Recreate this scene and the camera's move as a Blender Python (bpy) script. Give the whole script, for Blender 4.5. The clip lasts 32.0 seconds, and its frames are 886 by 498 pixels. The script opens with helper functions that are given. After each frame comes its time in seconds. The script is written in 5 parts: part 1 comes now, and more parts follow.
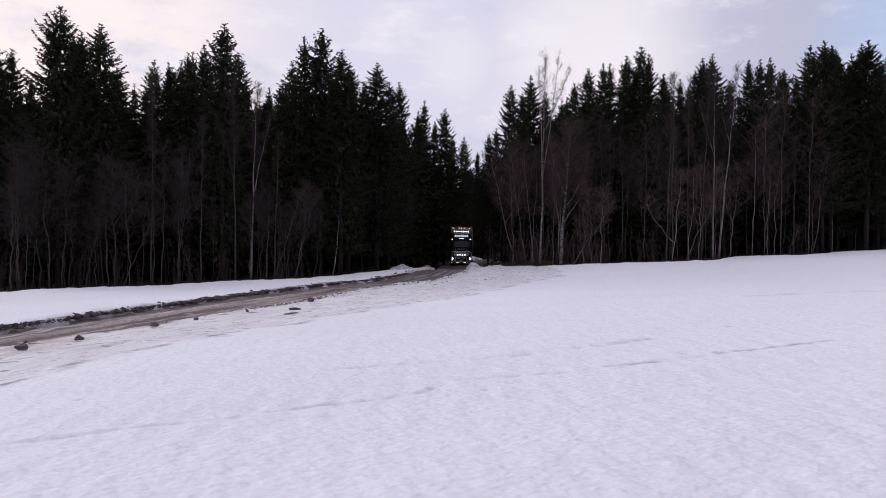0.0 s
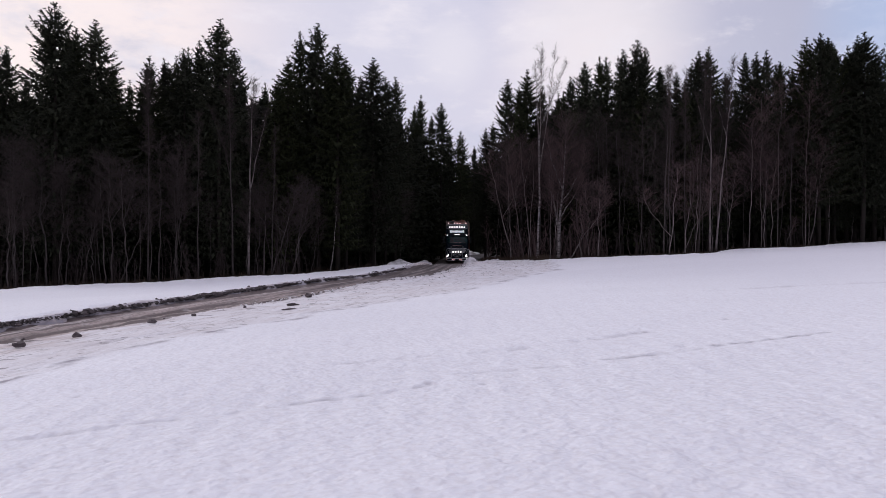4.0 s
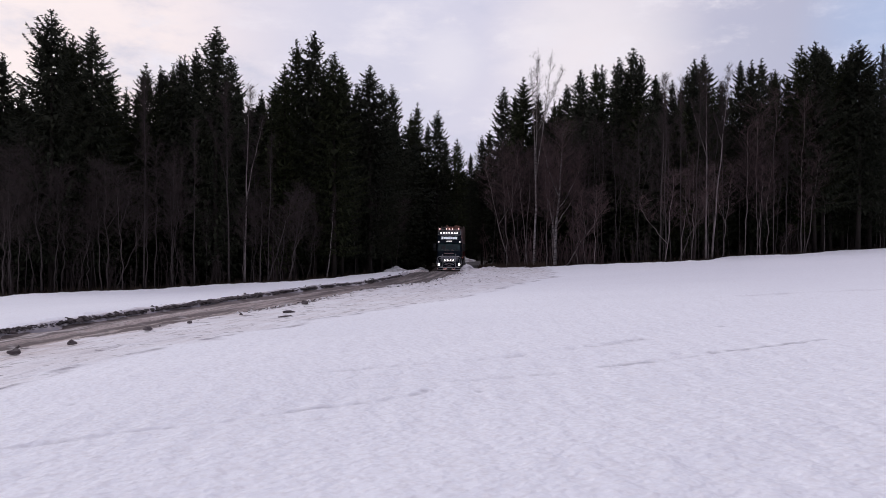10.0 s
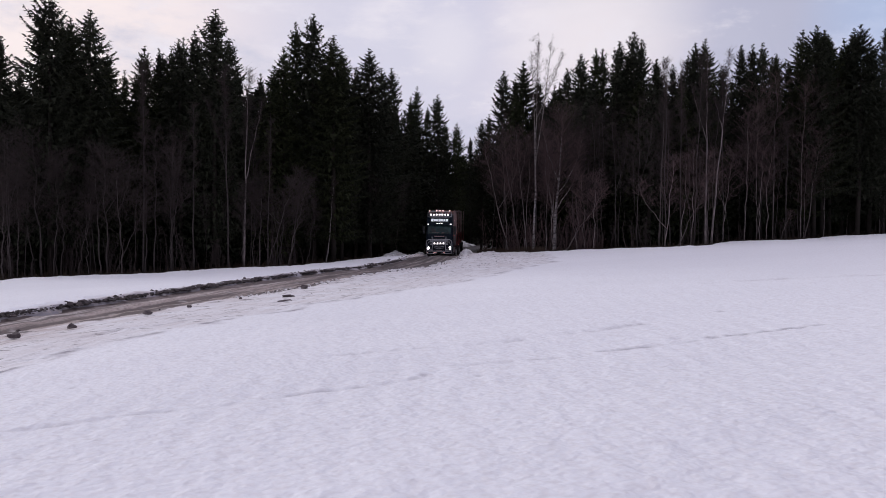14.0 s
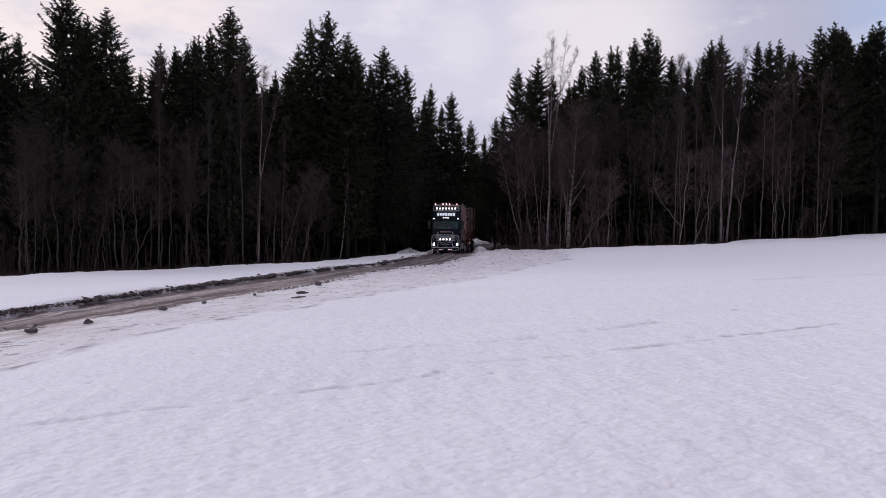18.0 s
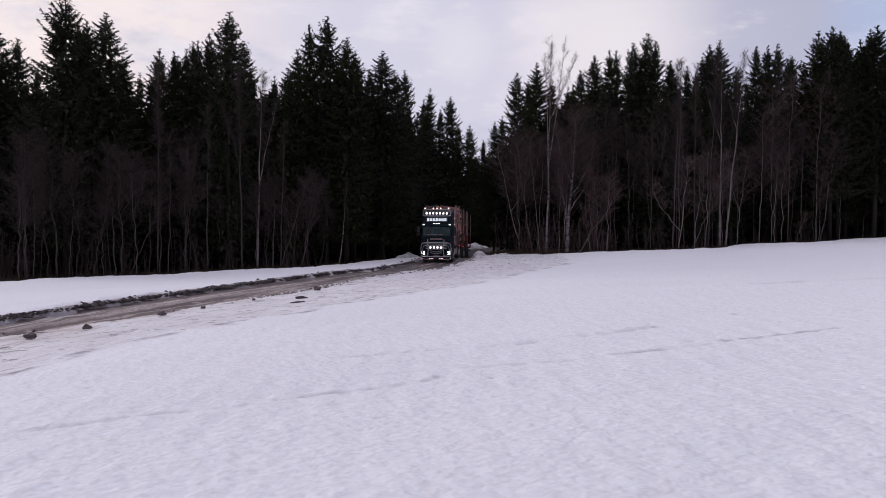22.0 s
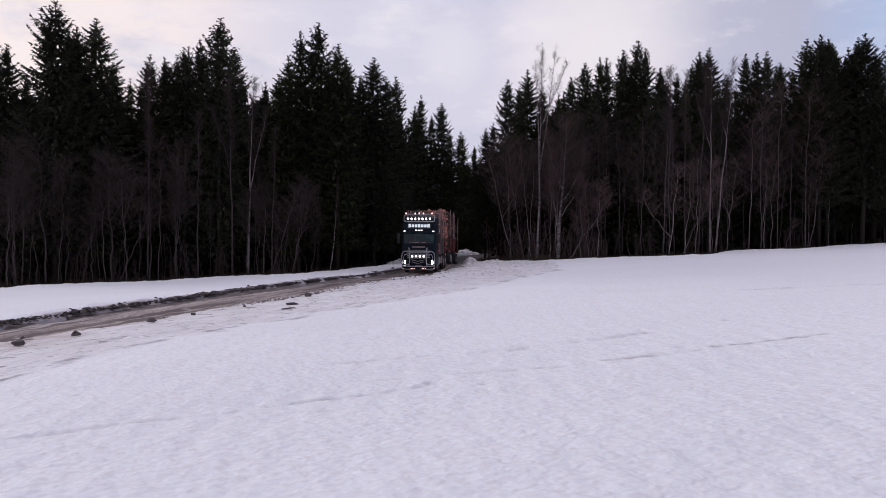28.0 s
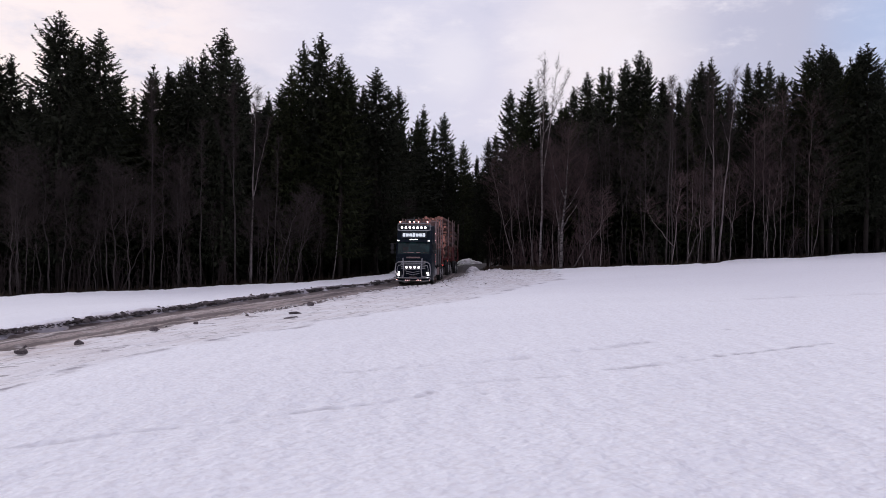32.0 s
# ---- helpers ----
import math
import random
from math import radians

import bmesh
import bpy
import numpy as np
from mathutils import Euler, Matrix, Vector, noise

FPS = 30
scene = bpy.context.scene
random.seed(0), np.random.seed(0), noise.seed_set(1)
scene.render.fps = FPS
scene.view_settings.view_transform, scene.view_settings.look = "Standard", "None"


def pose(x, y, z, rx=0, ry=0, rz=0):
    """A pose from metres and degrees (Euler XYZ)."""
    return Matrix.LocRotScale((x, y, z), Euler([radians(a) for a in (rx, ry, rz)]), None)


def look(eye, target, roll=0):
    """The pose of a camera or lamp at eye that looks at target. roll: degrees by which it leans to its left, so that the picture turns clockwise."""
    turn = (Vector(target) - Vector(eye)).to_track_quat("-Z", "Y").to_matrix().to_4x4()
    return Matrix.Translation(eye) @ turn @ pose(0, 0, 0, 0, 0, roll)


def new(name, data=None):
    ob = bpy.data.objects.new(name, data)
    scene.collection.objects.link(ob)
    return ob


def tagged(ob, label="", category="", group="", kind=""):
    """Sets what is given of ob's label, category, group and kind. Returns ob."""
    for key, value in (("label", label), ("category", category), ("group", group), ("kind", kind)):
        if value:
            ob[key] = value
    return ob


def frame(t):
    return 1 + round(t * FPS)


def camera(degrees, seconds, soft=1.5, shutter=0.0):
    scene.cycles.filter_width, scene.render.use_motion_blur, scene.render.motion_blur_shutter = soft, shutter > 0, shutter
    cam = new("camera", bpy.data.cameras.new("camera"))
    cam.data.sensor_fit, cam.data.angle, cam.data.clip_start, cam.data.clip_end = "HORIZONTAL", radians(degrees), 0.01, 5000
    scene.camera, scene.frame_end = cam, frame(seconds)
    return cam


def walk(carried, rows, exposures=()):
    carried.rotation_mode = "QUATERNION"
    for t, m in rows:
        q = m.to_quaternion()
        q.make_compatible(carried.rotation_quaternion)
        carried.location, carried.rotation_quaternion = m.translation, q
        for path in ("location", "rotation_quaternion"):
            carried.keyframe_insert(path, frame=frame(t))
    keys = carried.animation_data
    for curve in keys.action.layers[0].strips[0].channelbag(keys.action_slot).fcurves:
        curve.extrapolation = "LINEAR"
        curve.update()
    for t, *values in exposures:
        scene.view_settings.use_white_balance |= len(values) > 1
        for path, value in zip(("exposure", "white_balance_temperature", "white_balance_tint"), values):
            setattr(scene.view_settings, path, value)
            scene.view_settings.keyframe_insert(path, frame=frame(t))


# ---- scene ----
EYE = (0.0, 0.0, 2.45)
cam = camera(58.5, 32.0, soft=0.9)
walk(cam, [
    (0.0, pose(*EYE, 89.500, -0.513, 0.442)),
    (0.5, pose(*EYE, 89.514, -0.325, 0.308)),
    (1.0, pose(*EYE, 89.383, -0.290, 0.019)),
    (1.5, pose(*EYE, 89.026, -0.174, 0.028)),
    (2.0, pose(*EYE, 88.828, -0.101, 0.059)),
    (2.5, pose(*EYE, 88.654, -0.166, 0.487)),
    (3.0, pose(*EYE, 88.920, -0.069, 0.758)),
    (3.5, pose(*EYE, 89.150, -0.115, 0.530)),
    (5.5, pose(*EYE, 88.921, -0.084, -0.136)),
    (6.0, pose(*EYE, 89.014, -0.010, -0.073)),
    (6.5, pose(*EYE, 89.138, -0.014, -0.079)),
    (7.0, pose(*EYE, 89.209, 0.059, -0.062)),
    (7.5, pose(*EYE, 89.305, 0.114, -0.057)),
    (8.0, pose(*EYE, 89.354, 0.133, -0.039)),
    (8.5, pose(*EYE, 89.530, 0.101, -0.043)),
    (9.0, pose(*EYE, 89.550, -0.000, 0.000)),
    (9.5, pose(*EYE, 89.635, -0.068, 0.030)),
    (10.0, pose(*EYE, 89.635, -0.156, -0.012)),
    (10.5, pose(*EYE, 89.531, -0.274, -0.044)),
    (11.0, pose(*EYE, 89.422, -0.386, -0.182)),
    (11.5, pose(*EYE, 89.276, -0.423, -0.318)),
    (12.0, pose(*EYE, 89.091, -0.393, -0.346)),
    (12.5, pose(*EYE, 88.917, -0.352, -0.290)),
    (13.0, pose(*EYE, 88.737, -0.334, -0.166)),
    (13.5, pose(*EYE, 88.636, -0.273, -0.029)),
    (14.0, pose(*EYE, 88.521, -0.269, -0.051)),
    (14.5, pose(*EYE, 88.399, -0.231, -0.060)),
    (16.5, pose(*EYE, 88.251, -0.390, 0.817)),
    (17.0, pose(*EYE, 88.211, -0.438, 0.874)),
    (17.5, pose(*EYE, 88.234, -0.467, 0.909)),
    (18.0, pose(*EYE, 88.319, -0.445, 0.938)),
    (18.5, pose(*EYE, 88.307, -0.467, 0.995)),
    (19.0, pose(*EYE, 88.372, -0.449, 1.040)),
    (19.5, pose(*EYE, 88.407, -0.378, 1.136)),
    (20.0, pose(*EYE, 88.381, -0.441, 1.165)),
    (20.5, pose(*EYE, 88.313, -0.438, 1.179)),
    (21.0, pose(*EYE, 88.350, -0.446, 1.186)),
    (21.5, pose(*EYE, 88.436, -0.417, 1.104)),
    (22.0, pose(*EYE, 88.654, -0.366, 0.872)),
    (22.5, pose(*EYE, 88.650, -0.398, 0.716)),
    (23.0, pose(*EYE, 88.644, -0.501, 0.613)),
    (23.5, pose(*EYE, 88.689, -0.609, 0.520)),
    (24.0, pose(*EYE, 88.729, -0.576, 0.582)),
    (24.5, pose(*EYE, 88.705, -0.507, 0.576)),
    (25.0, pose(*EYE, 88.707, -0.499, 0.502)),
    (25.5, pose(*EYE, 88.735, -0.521, 0.497)),
    (27.5, pose(*EYE, 89.018, -0.413, 0.359)),
    (28.0, pose(*EYE, 89.112, -0.372, 0.231)),
    (28.5, pose(*EYE, 89.197, -0.409, 0.146)),
    (29.0, pose(*EYE, 89.326, -0.439, 0.139)),
    (29.5, pose(*EYE, 89.504, -0.438, 0.134)),
    (30.0, pose(*EYE, 89.606, -0.482, 0.153)),
    (30.5, pose(*EYE, 89.736, -0.497, 0.204)),
    (31.0, pose(*EYE, 89.708, -0.524, 0.276)),
    (31.5, pose(*EYE, 89.765, -0.412, 0.339)),
    (32.0, pose(*EYE, 89.773, -0.388, 0.419))
], exposures=[(0.0, 0.04), (3.0, -0.02), (10.0, -0.02), (17.0, -0.08), (23.0, -0.08), (28.0, -0.06), (31.0, 0.03), (32.0, 0.04)])

# ---- light: an overcast evening sky, the low sun veiled by cloud ----
SUN_AZ = radians(-62)                       # from +y towards -x
sun_dir = Vector((math.sin(SUN_AZ), math.cos(SUN_AZ), math.tan(radians(12)))).normalized()
world = bpy.data.worlds.new("evening_sky")
scene.world = world
world.use_nodes = True
wt = world.node_tree
wt.nodes.clear()


def wnode(kind, **values):
    n = wt.nodes.new(kind)
    for key, value in values.items():
        n.inputs[key].default_value = value
    return n


def wmix(fac, a, b):
    """Mix of two colours in the sky's node tree; a and b are sockets or colours."""
    m = wt.nodes.new("ShaderNodeMix")
    m.data_type = "RGBA"
    if isinstance(fac, float):
        m.inputs[0].default_value = fac
    else:
        wt.links.new(fac, m.inputs[0])
    for slot, v in ((6, a), (7, b)):
        if isinstance(v, tuple):
            m.inputs[slot].default_value = (*v, 1)
        else:
            wt.links.new(v, m.inputs[slot])
    return m.outputs[2]


def wramp(src, lo, hi):
    n = wnode("ShaderNodeMapRange")
    n.interpolation_type = "SMOOTHSTEP"
    n.inputs[1].default_value, n.inputs[2].default_value = lo, hi
    wt.links.new(src, n.inputs[0])
    return n.outputs[0]


def wdot(vec):
    n = wt.nodes.new("ShaderNodeVectorMath")
    n.operation = "DOT_PRODUCT"
    wt.links.new(coord.outputs["Generated"], n.inputs[0])
    n.inputs[1].default_value = Vector(vec).normalized()
    return n.outputs["Value"]


def wnoise(scale, detail, rough, stretch):
    mp = wt.nodes.new("ShaderNodeMapping")
    mp.inputs["Scale"].default_value = stretch
    wt.links.new(coord.outputs["Generated"], mp.inputs["Vector"])
    n = wnode("ShaderNodeTexNoise", Scale=scale, Detail=detail, Roughness=rough)
    wt.links.new(mp.outputs[0], n.inputs["Vector"])
    return n.outputs["Fac"]


coord = wt.nodes.new("ShaderNodeTexCoord")
sky = wt.nodes.new("ShaderNodeTexSky")
sky.sky_type, sky.sun_disc = "NISHITA", False
sky.sun_elevation, sky.sun_rotation = radians(12), SUN_AZ
sky_dim = wt.nodes.new("ShaderNodeVectorMath")
sky_dim.operation = "SCALE"
sky_dim.inputs["Scale"].default_value = 0.10
wt.links.new(sky.outputs[0], sky_dim.inputs[0])
cloud = wmix(wramp(wnoise(2.6, 8, 0.6, (1, 1, 3.2)), 0.40, 0.60), (0.685, 0.645, 0.765), (0.79, 0.715, 0.80))
cloud = wmix(wramp(wdot((-0.62, 1.0, 0.22)), 0.84, 1.01), cloud, (0.99, 0.865, 0.84))
cloud = wmix(wramp(wdot((-0.067, 1.0, 0.25)), 0.965, 1.006), cloud, (0.685, 0.67, 0.785))
cloud = wmix(wramp(wnoise(5.0, 8, 0.62, (1, 1, 2.6)), 0.50, 0.76), cloud, (0.84, 0.795, 0.86))
cloud = wmix(wramp(wnoise(3.1, 9, 0.62, (1, 1, 2.2)), 0.50, 0.28), cloud, (0.56, 0.57, 0.70))
cloud = wmix(wramp(wdot((0.80, 1.0, 0.36)), 0.85, 0.985), cloud, (0.49, 0.495, 0.625))
cloud = wmix(wramp(wdot((0.19, 1.0, 0.25)), 0.989, 1.0045), cloud, (0.92, 0.85, 0.865))
cloud = wmix(wramp(wdot((0.005, 1.0, 0.23)), 0.9985, 1.0004), cloud, (0.80, 0.765, 0.84))
cloud = wmix(wramp(wnoise(11.0, 7, 0.62, (1, 1, 2.4)), 0.52, 0.80), cloud, (0.87, 0.82, 0.87))
blue = wmix(wramp(wdot((0.57, 1.0, 0.275)), 0.994, 1.002), cloud, (0.45, 0.54, 0.76))
# the evening sky dims away from the sunset
dusk = wt.nodes.new("ShaderNodeMix")
dusk.data_type, dusk.blend_type = "RGBA", "MULTIPLY"
dusk.inputs[0].default_value = 1.0
fade = wmix(wramp(wdot((-0.35, 1.0, 0.55)), -0.85, 0.55), (0.595, 0.63, 0.715), (1.0, 1.0, 1.03))
wt.links.new(blue, dusk.inputs[6])
wt.links.new(fade, dusk.inputs[7])
final = wmix(0.06, dusk.outputs[2], sky_dim.outputs[0])
bg = wnode("ShaderNodeBackground", Strength=1.045)
wt.links.new(final, bg.inputs["Color"])
wout = wt.nodes.new("ShaderNodeOutputWorld")
wt.links.new(bg.outputs[0], wout.inputs[0])

sun = new("sun", bpy.data.lights.new("sun", "SUN"))
sun.data.energy, sun.data.angle, sun.data.color = 1.35, radians(14), (1.0, 0.98, 0.985)
sun.matrix_basis = look((0, 0, 60), Vector((0, 0, 60)) - sun_dir)


# ---- materials ----
def material(name, base, rough=0.8, metal=0.0, grain=(), bump=(), emit=None, power=0.0, spec=0.5, rand=0.0, flecks=0.0):
    """Principled material. grain: (scale, colour, low, high, stretch) layers of noise over the base; bump: (scale, strength, distance) layers; rand: spread of brightness from piece to piece; flecks: the same from spray to spray within one mesh."""
    m = bpy.data.materials.new(name)
    m.use_nodes = True
    nt = m.node_tree
    p = nt.nodes["Principled BSDF"]
    p.inputs["Roughness"].default_value, p.inputs["Metallic"].default_value = rough, metal
    p.inputs["Specular IOR Level"].default_value = spec
    tc = nt.nodes.new("ShaderNodeTexCoord")
    col = nt.nodes.new("ShaderNodeRGB")
    col.outputs[0].default_value = (*base, 1)
    out = col.outputs[0]

    def tex(scale, stretch=(1, 1, 1), detail=5):
        mp = nt.nodes.new("ShaderNodeMapping")
        mp.inputs["Scale"].default_value = stretch
        nt.links.new(tc.outputs["Object"], mp.inputs["Vector"])
        n = nt.nodes.new("ShaderNodeTexNoise")
        n.inputs["Scale"].default_value, n.inputs["Detail"].default_value = scale, detail
        nt.links.new(mp.outputs[0], n.inputs["Vector"])
        return n.outputs["Fac"]

    def mix(fac, a, b):
        k = nt.nodes.new("ShaderNodeMix")
        k.data_type = "RGBA"
        nt.links.new(fac, k.inputs[0])
        nt.links.new(a, k.inputs[6])
        if isinstance(b, tuple):
            k.inputs[7].default_value = (*b, 1)
        else:
            nt.links.new(b, k.inputs[7])
        return k.outputs[2]

    for scale, colour, low, high, stretch in grain:
        mr = nt.nodes.new("ShaderNodeMapRange")
        mr.inputs[1].default_value, mr.inputs[2].default_value = low, high
        nt.links.new(tex(scale, stretch), mr.inputs[0])
        out = mix(mr.outputs[0], out, colour)
    for spread, kind, socket in ((rand, "ShaderNodeObjectInfo", "Random"), (flecks, "ShaderNodeNewGeometry", "Random Per Island")):
        if not spread:
            continue
        info = nt.nodes.new(kind)
        mr = nt.nodes.new("ShaderNodeMapRange")
        mr.inputs[3].default_value, mr.inputs[4].default_value = 1 - spread, 1 + spread
        nt.links.new(info.outputs[socket], mr.inputs[0])
        hsv = nt.nodes.new("ShaderNodeHueSaturation")
        nt.links.new(mr.outputs[0], hsv.inputs["Value"])
        nt.links.new(out, hsv.inputs["Color"])
        out = hsv.outputs[0]
    nt.links.new(out, p.inputs["Base Color"])
    normal = None
    for scale, strength, distance in bump:
        b = nt.nodes.new("ShaderNodeBump")
        b.inputs["Strength"].default_value, b.inputs["Distance"].default_value = strength, distance
        nt.links.new(tex(scale), b.inputs["Height"])
        if normal:
            nt.links.new(normal, b.inputs["Normal"])
        normal = b.outputs[0]
    if normal:
        nt.links.new(normal, p.inputs["Normal"])
    if emit:
        p.inputs["Emission Color"].default_value, p.inputs["Emission Strength"].default_value = (*emit, 1), power
    return m


ONE = (1, 1, 1)
needles = [material("spruce_needles", c, 0.9, grain=((0.9, d, 0.35, 0.7, ONE), (7, e, 0.45, 0.75, ONE)), spec=0.12, rand=0.25, flecks=0.5)
           for c, d, e in (((0.021, 0.024, 0.016), (0.028, 0.030, 0.018), (0.017, 0.020, 0.014)),
                           ((0.023, 0.028, 0.013), (0.032, 0.036, 0.015), (0.018, 0.022, 0.012)))]
spruce_bark = material("spruce_bark", (0.034, 0.028, 0.025), 0.95, grain=((6, (0.035, 0.03, 0.026), 0.4, 0.7, (1, 1, 0.3)),), spec=0.1)
birch_bark = material("birch_bark", (0.30, 0.27, 0.26), 0.85, grain=((2.2, (0.06, 0.05, 0.05), 0.43, 0.58, (1, 1, 2.5)), (9, (0.2, 0.18, 0.17), 0.4, 0.8, ONE)), spec=0.2, rand=0.2)
alder_bark = material("alder_bark", (0.074, 0.062, 0.061), 0.9, grain=((3, (0.045, 0.038, 0.036), 0.42, 0.66, (1, 1, 0.5)), (14, (0.12, 0.105, 0.095), 0.5, 0.8, ONE)), spec=0.15, rand=0.25)
pale_alder_bark = material("pale_alder_bark", (0.205, 0.172, 0.168), 0.9, grain=((3, (0.085, 0.072, 0.07), 0.42, 0.66, (1, 1, 0.5)), (14, (0.26, 0.235, 0.22), 0.5, 0.8, ONE)), spec=0.15, rand=0.25)
red_twigs = material("red_brown_twigs", (0.088, 0.062, 0.062), 0.9, grain=((1.2, (0.115, 0.078, 0.076), 0.35, 0.7, ONE),), spec=0.1, rand=0.2)
twig_bark = material("twig_bark", (0.042, 0.034, 0.033), 0.9, grain=((1.2, (0.056, 0.042, 0.040), 0.35, 0.7, ONE),), spec=0.1, rand=0.2)
dead_grass = material("dead_grass", (0.07, 0.052, 0.038), 0.9, grain=((1.1, (0.07, 0.05, 0.04), 0.4, 0.7, ONE),), spec=0.1)
forest_soil = material("forest_soil", (0.035, 0.028, 0.022), 0.95, grain=((0.5, (0.02, 0.022, 0.015), 0.4, 0.7, ONE), (6, (0.06, 0.045, 0.035), 0.5, 0.8, ONE)), bump=((3, 0.5, 0.2),), spec=0.1)
clod_mat = material("dirty_ice_clod", (0.078, 0.062, 0.065), 0.85, grain=((5, (0.15, 0.122, 0.125), 0.48, 0.75, ONE), (16, (0.03, 0.028, 0.03), 0.5, 0.7, ONE)), bump=((14, 0.5, 0.03),), rand=0.3)
slush_mat = material("frozen_slush", (0.046, 0.036, 0.038), 0.85, grain=((5, (0.085, 0.068, 0.07), 0.48, 0.75, ONE), (16, (0.03, 0.028, 0.03), 0.5, 0.7, ONE)), bump=((14, 0.5, 0.03),), flecks=0.5)
heap_mat = material("ploughed_snow", (0.72, 0.71, 0.73), 0.85, grain=((1.3, (0.42, 0.40, 0.40), 0.50, 0.70, ONE), (6, (0.30, 0.28, 0.28), 0.6, 0.75, ONE)), bump=((6, 0.7, 0.08), (22, 0.5, 0.03)), spec=0.3)


def snow_material():
    """Old wind-packed snow; where the attribute 'soiled' is high, road grime lies in it."""
    m = bpy.data.materials.new("field_snow")
    m.use_nodes = True
    nt = m.node_tree
    p = nt.nodes["Principled BSDF"]
    p.inputs["Roughness"].default_value, p.inputs["Specular IOR Level"].default_value = 0.75, 0.25
    p.inputs["Subsurface Weight"].default_value = 0.0
    tc = nt.nodes.new("ShaderNodeTexCoord")

    def tex(scale, detail=4, stretch=(1, 1, 1), turn=0.0):
        mp = nt.nodes.new("ShaderNodeMapping")
        mp.vector_type = "TEXTURE"
        mp.inputs["Scale"].default_value = stretch
        mp.inputs["Rotation"].default_value = (0, 0, turn)
        nt.links.new(tc.outputs["Object"], mp.inputs["Vector"])
        n = nt.nodes.new("ShaderNodeTexNoise")
        n.inputs["Scale"].default_value, n.inputs["Detail"].default_value = scale, detail
        nt.links.new(mp.outputs[0], n.inputs["Vector"])
        return n.outputs["Fac"]

    def remap(src, a, b, c=0.0, d=1.0):
        mr = nt.nodes.new("ShaderNodeMapRange")
        for i, v in enumerate((a, b, c, d)):
            mr.inputs[i + 1].default_value = v
        nt.links.new(src, mr.inputs[0])
        return mr.outputs[0]

    def mix(fac, a, b):
        k = nt.nodes.new("ShaderNodeMix")
        k.data_type = "RGBA"
        nt.links.new(fac, k.inputs[0])
        for slot, v in ((6, a), (7, b)):
            if isinstance(v, tuple):
                k.inputs[slot].default_value = (*v, 1)
            else:
                nt.links.new(v, k.inputs[slot])
        return k.outputs[2]

    def calc(op, a, b):
        k = nt.nodes.new("ShaderNodeMath")
        k.operation = op
        for i, v in enumerate((a, b)):
            if isinstance(v, (int, float)):
                k.inputs[i].default_value = v
            else:
                nt.links.new(v, k.inputs[i])
        return k.outputs[0]

    col = mix(remap(tex(0.16, 4, (2.2, 1, 1), 0.4), 0.38, 0.66), (0.868, 0.887, 0.928), (0.826, 0.845, 0.89))
    # random mottles put a little of the small bumps' shading into the colour
    col = mix(remap(tex(11.0, 1), 0.46, 0.74), col, (0.77, 0.77, 0.80))
    col = mix(remap(tex(24, 2), 0.50, 0.80), col, (0.80, 0.80, 0.83))
    att = nt.nodes.new("ShaderNodeAttribute")
    att.attribute_name = "soiled"
    lane = nt.nodes.new("ShaderNodeAttribute")
    lane.attribute_name = "lane"
    lane_map = nt.nodes.new("ShaderNodeMapping")
    lane_map.inputs["Scale"].default_value = (2.0, 0.16, 1)
    nt.links.new(lane.outputs["Vector"], lane_map.inputs["Vector"])

    def streak(scale, detail):
        n = nt.nodes.new("ShaderNodeTexNoise")
        n.inputs["Scale"].default_value, n.inputs["Detail"].default_value = scale, detail
        nt.links.new(lane_map.outputs[0], n.inputs["Vector"])
        return n.outputs["Fac"]

    soil = calc("MULTIPLY", att.outputs["Fac"], remap(streak(2.0, 6), 0.34, 0.66, 0.5, 1.3))
    soil = calc("MULTIPLY", soil, remap(tex(0.9, 6), 0.34, 0.62, 0.5, 1.25))
    soil.node.use_clamp = True
    col = mix(soil, col, (0.50, 0.435, 0.42))
    lines = calc("MULTIPLY", remap(att.outputs["Fac"], 0.0, 0.3), remap(streak(3.8, 4), 0.56, 0.63, 0.0, 0.45))
    col = mix(calc("MULTIPLY", lines, remap(tex(0.8, 4), 0.44, 0.58)), col, (0.17, 0.14, 0.145))
    specks = calc("MULTIPLY", remap(att.outputs["Fac"], 0.0, 0.5), remap(tex(2.6, 5), 0.61, 0.66, 0.0, 0.9))
    col = mix(specks, col, (0.12, 0.105, 0.105))
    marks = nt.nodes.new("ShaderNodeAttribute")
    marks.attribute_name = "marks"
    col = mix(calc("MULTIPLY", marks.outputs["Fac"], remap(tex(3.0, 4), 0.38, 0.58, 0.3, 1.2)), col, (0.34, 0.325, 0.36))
    nt.links.new(col, p.inputs["Base Color"])
    normal = None
    for scale, strength, distance, stretch in ((2.5, 0.08, 0.06, ONE), (6.0, 0.25, 0.04, ONE), (11, 0.55, 0.034, ONE), (26, 0.18, 0.01, ONE)):
        b = nt.nodes.new("ShaderNodeBump")
        b.inputs["Strength"].default_value, b.inputs["Distance"].default_value = strength, distance
        nt.links.new(tex(scale, 1, stretch, 0.4), b.inputs["Height"])
        if normal:
            nt.links.new(normal, b.inputs["Normal"])
        normal = b.outputs[0]
    nt.links.new(normal, p.inputs["Normal"])
    return m


field_snow = snow_material()


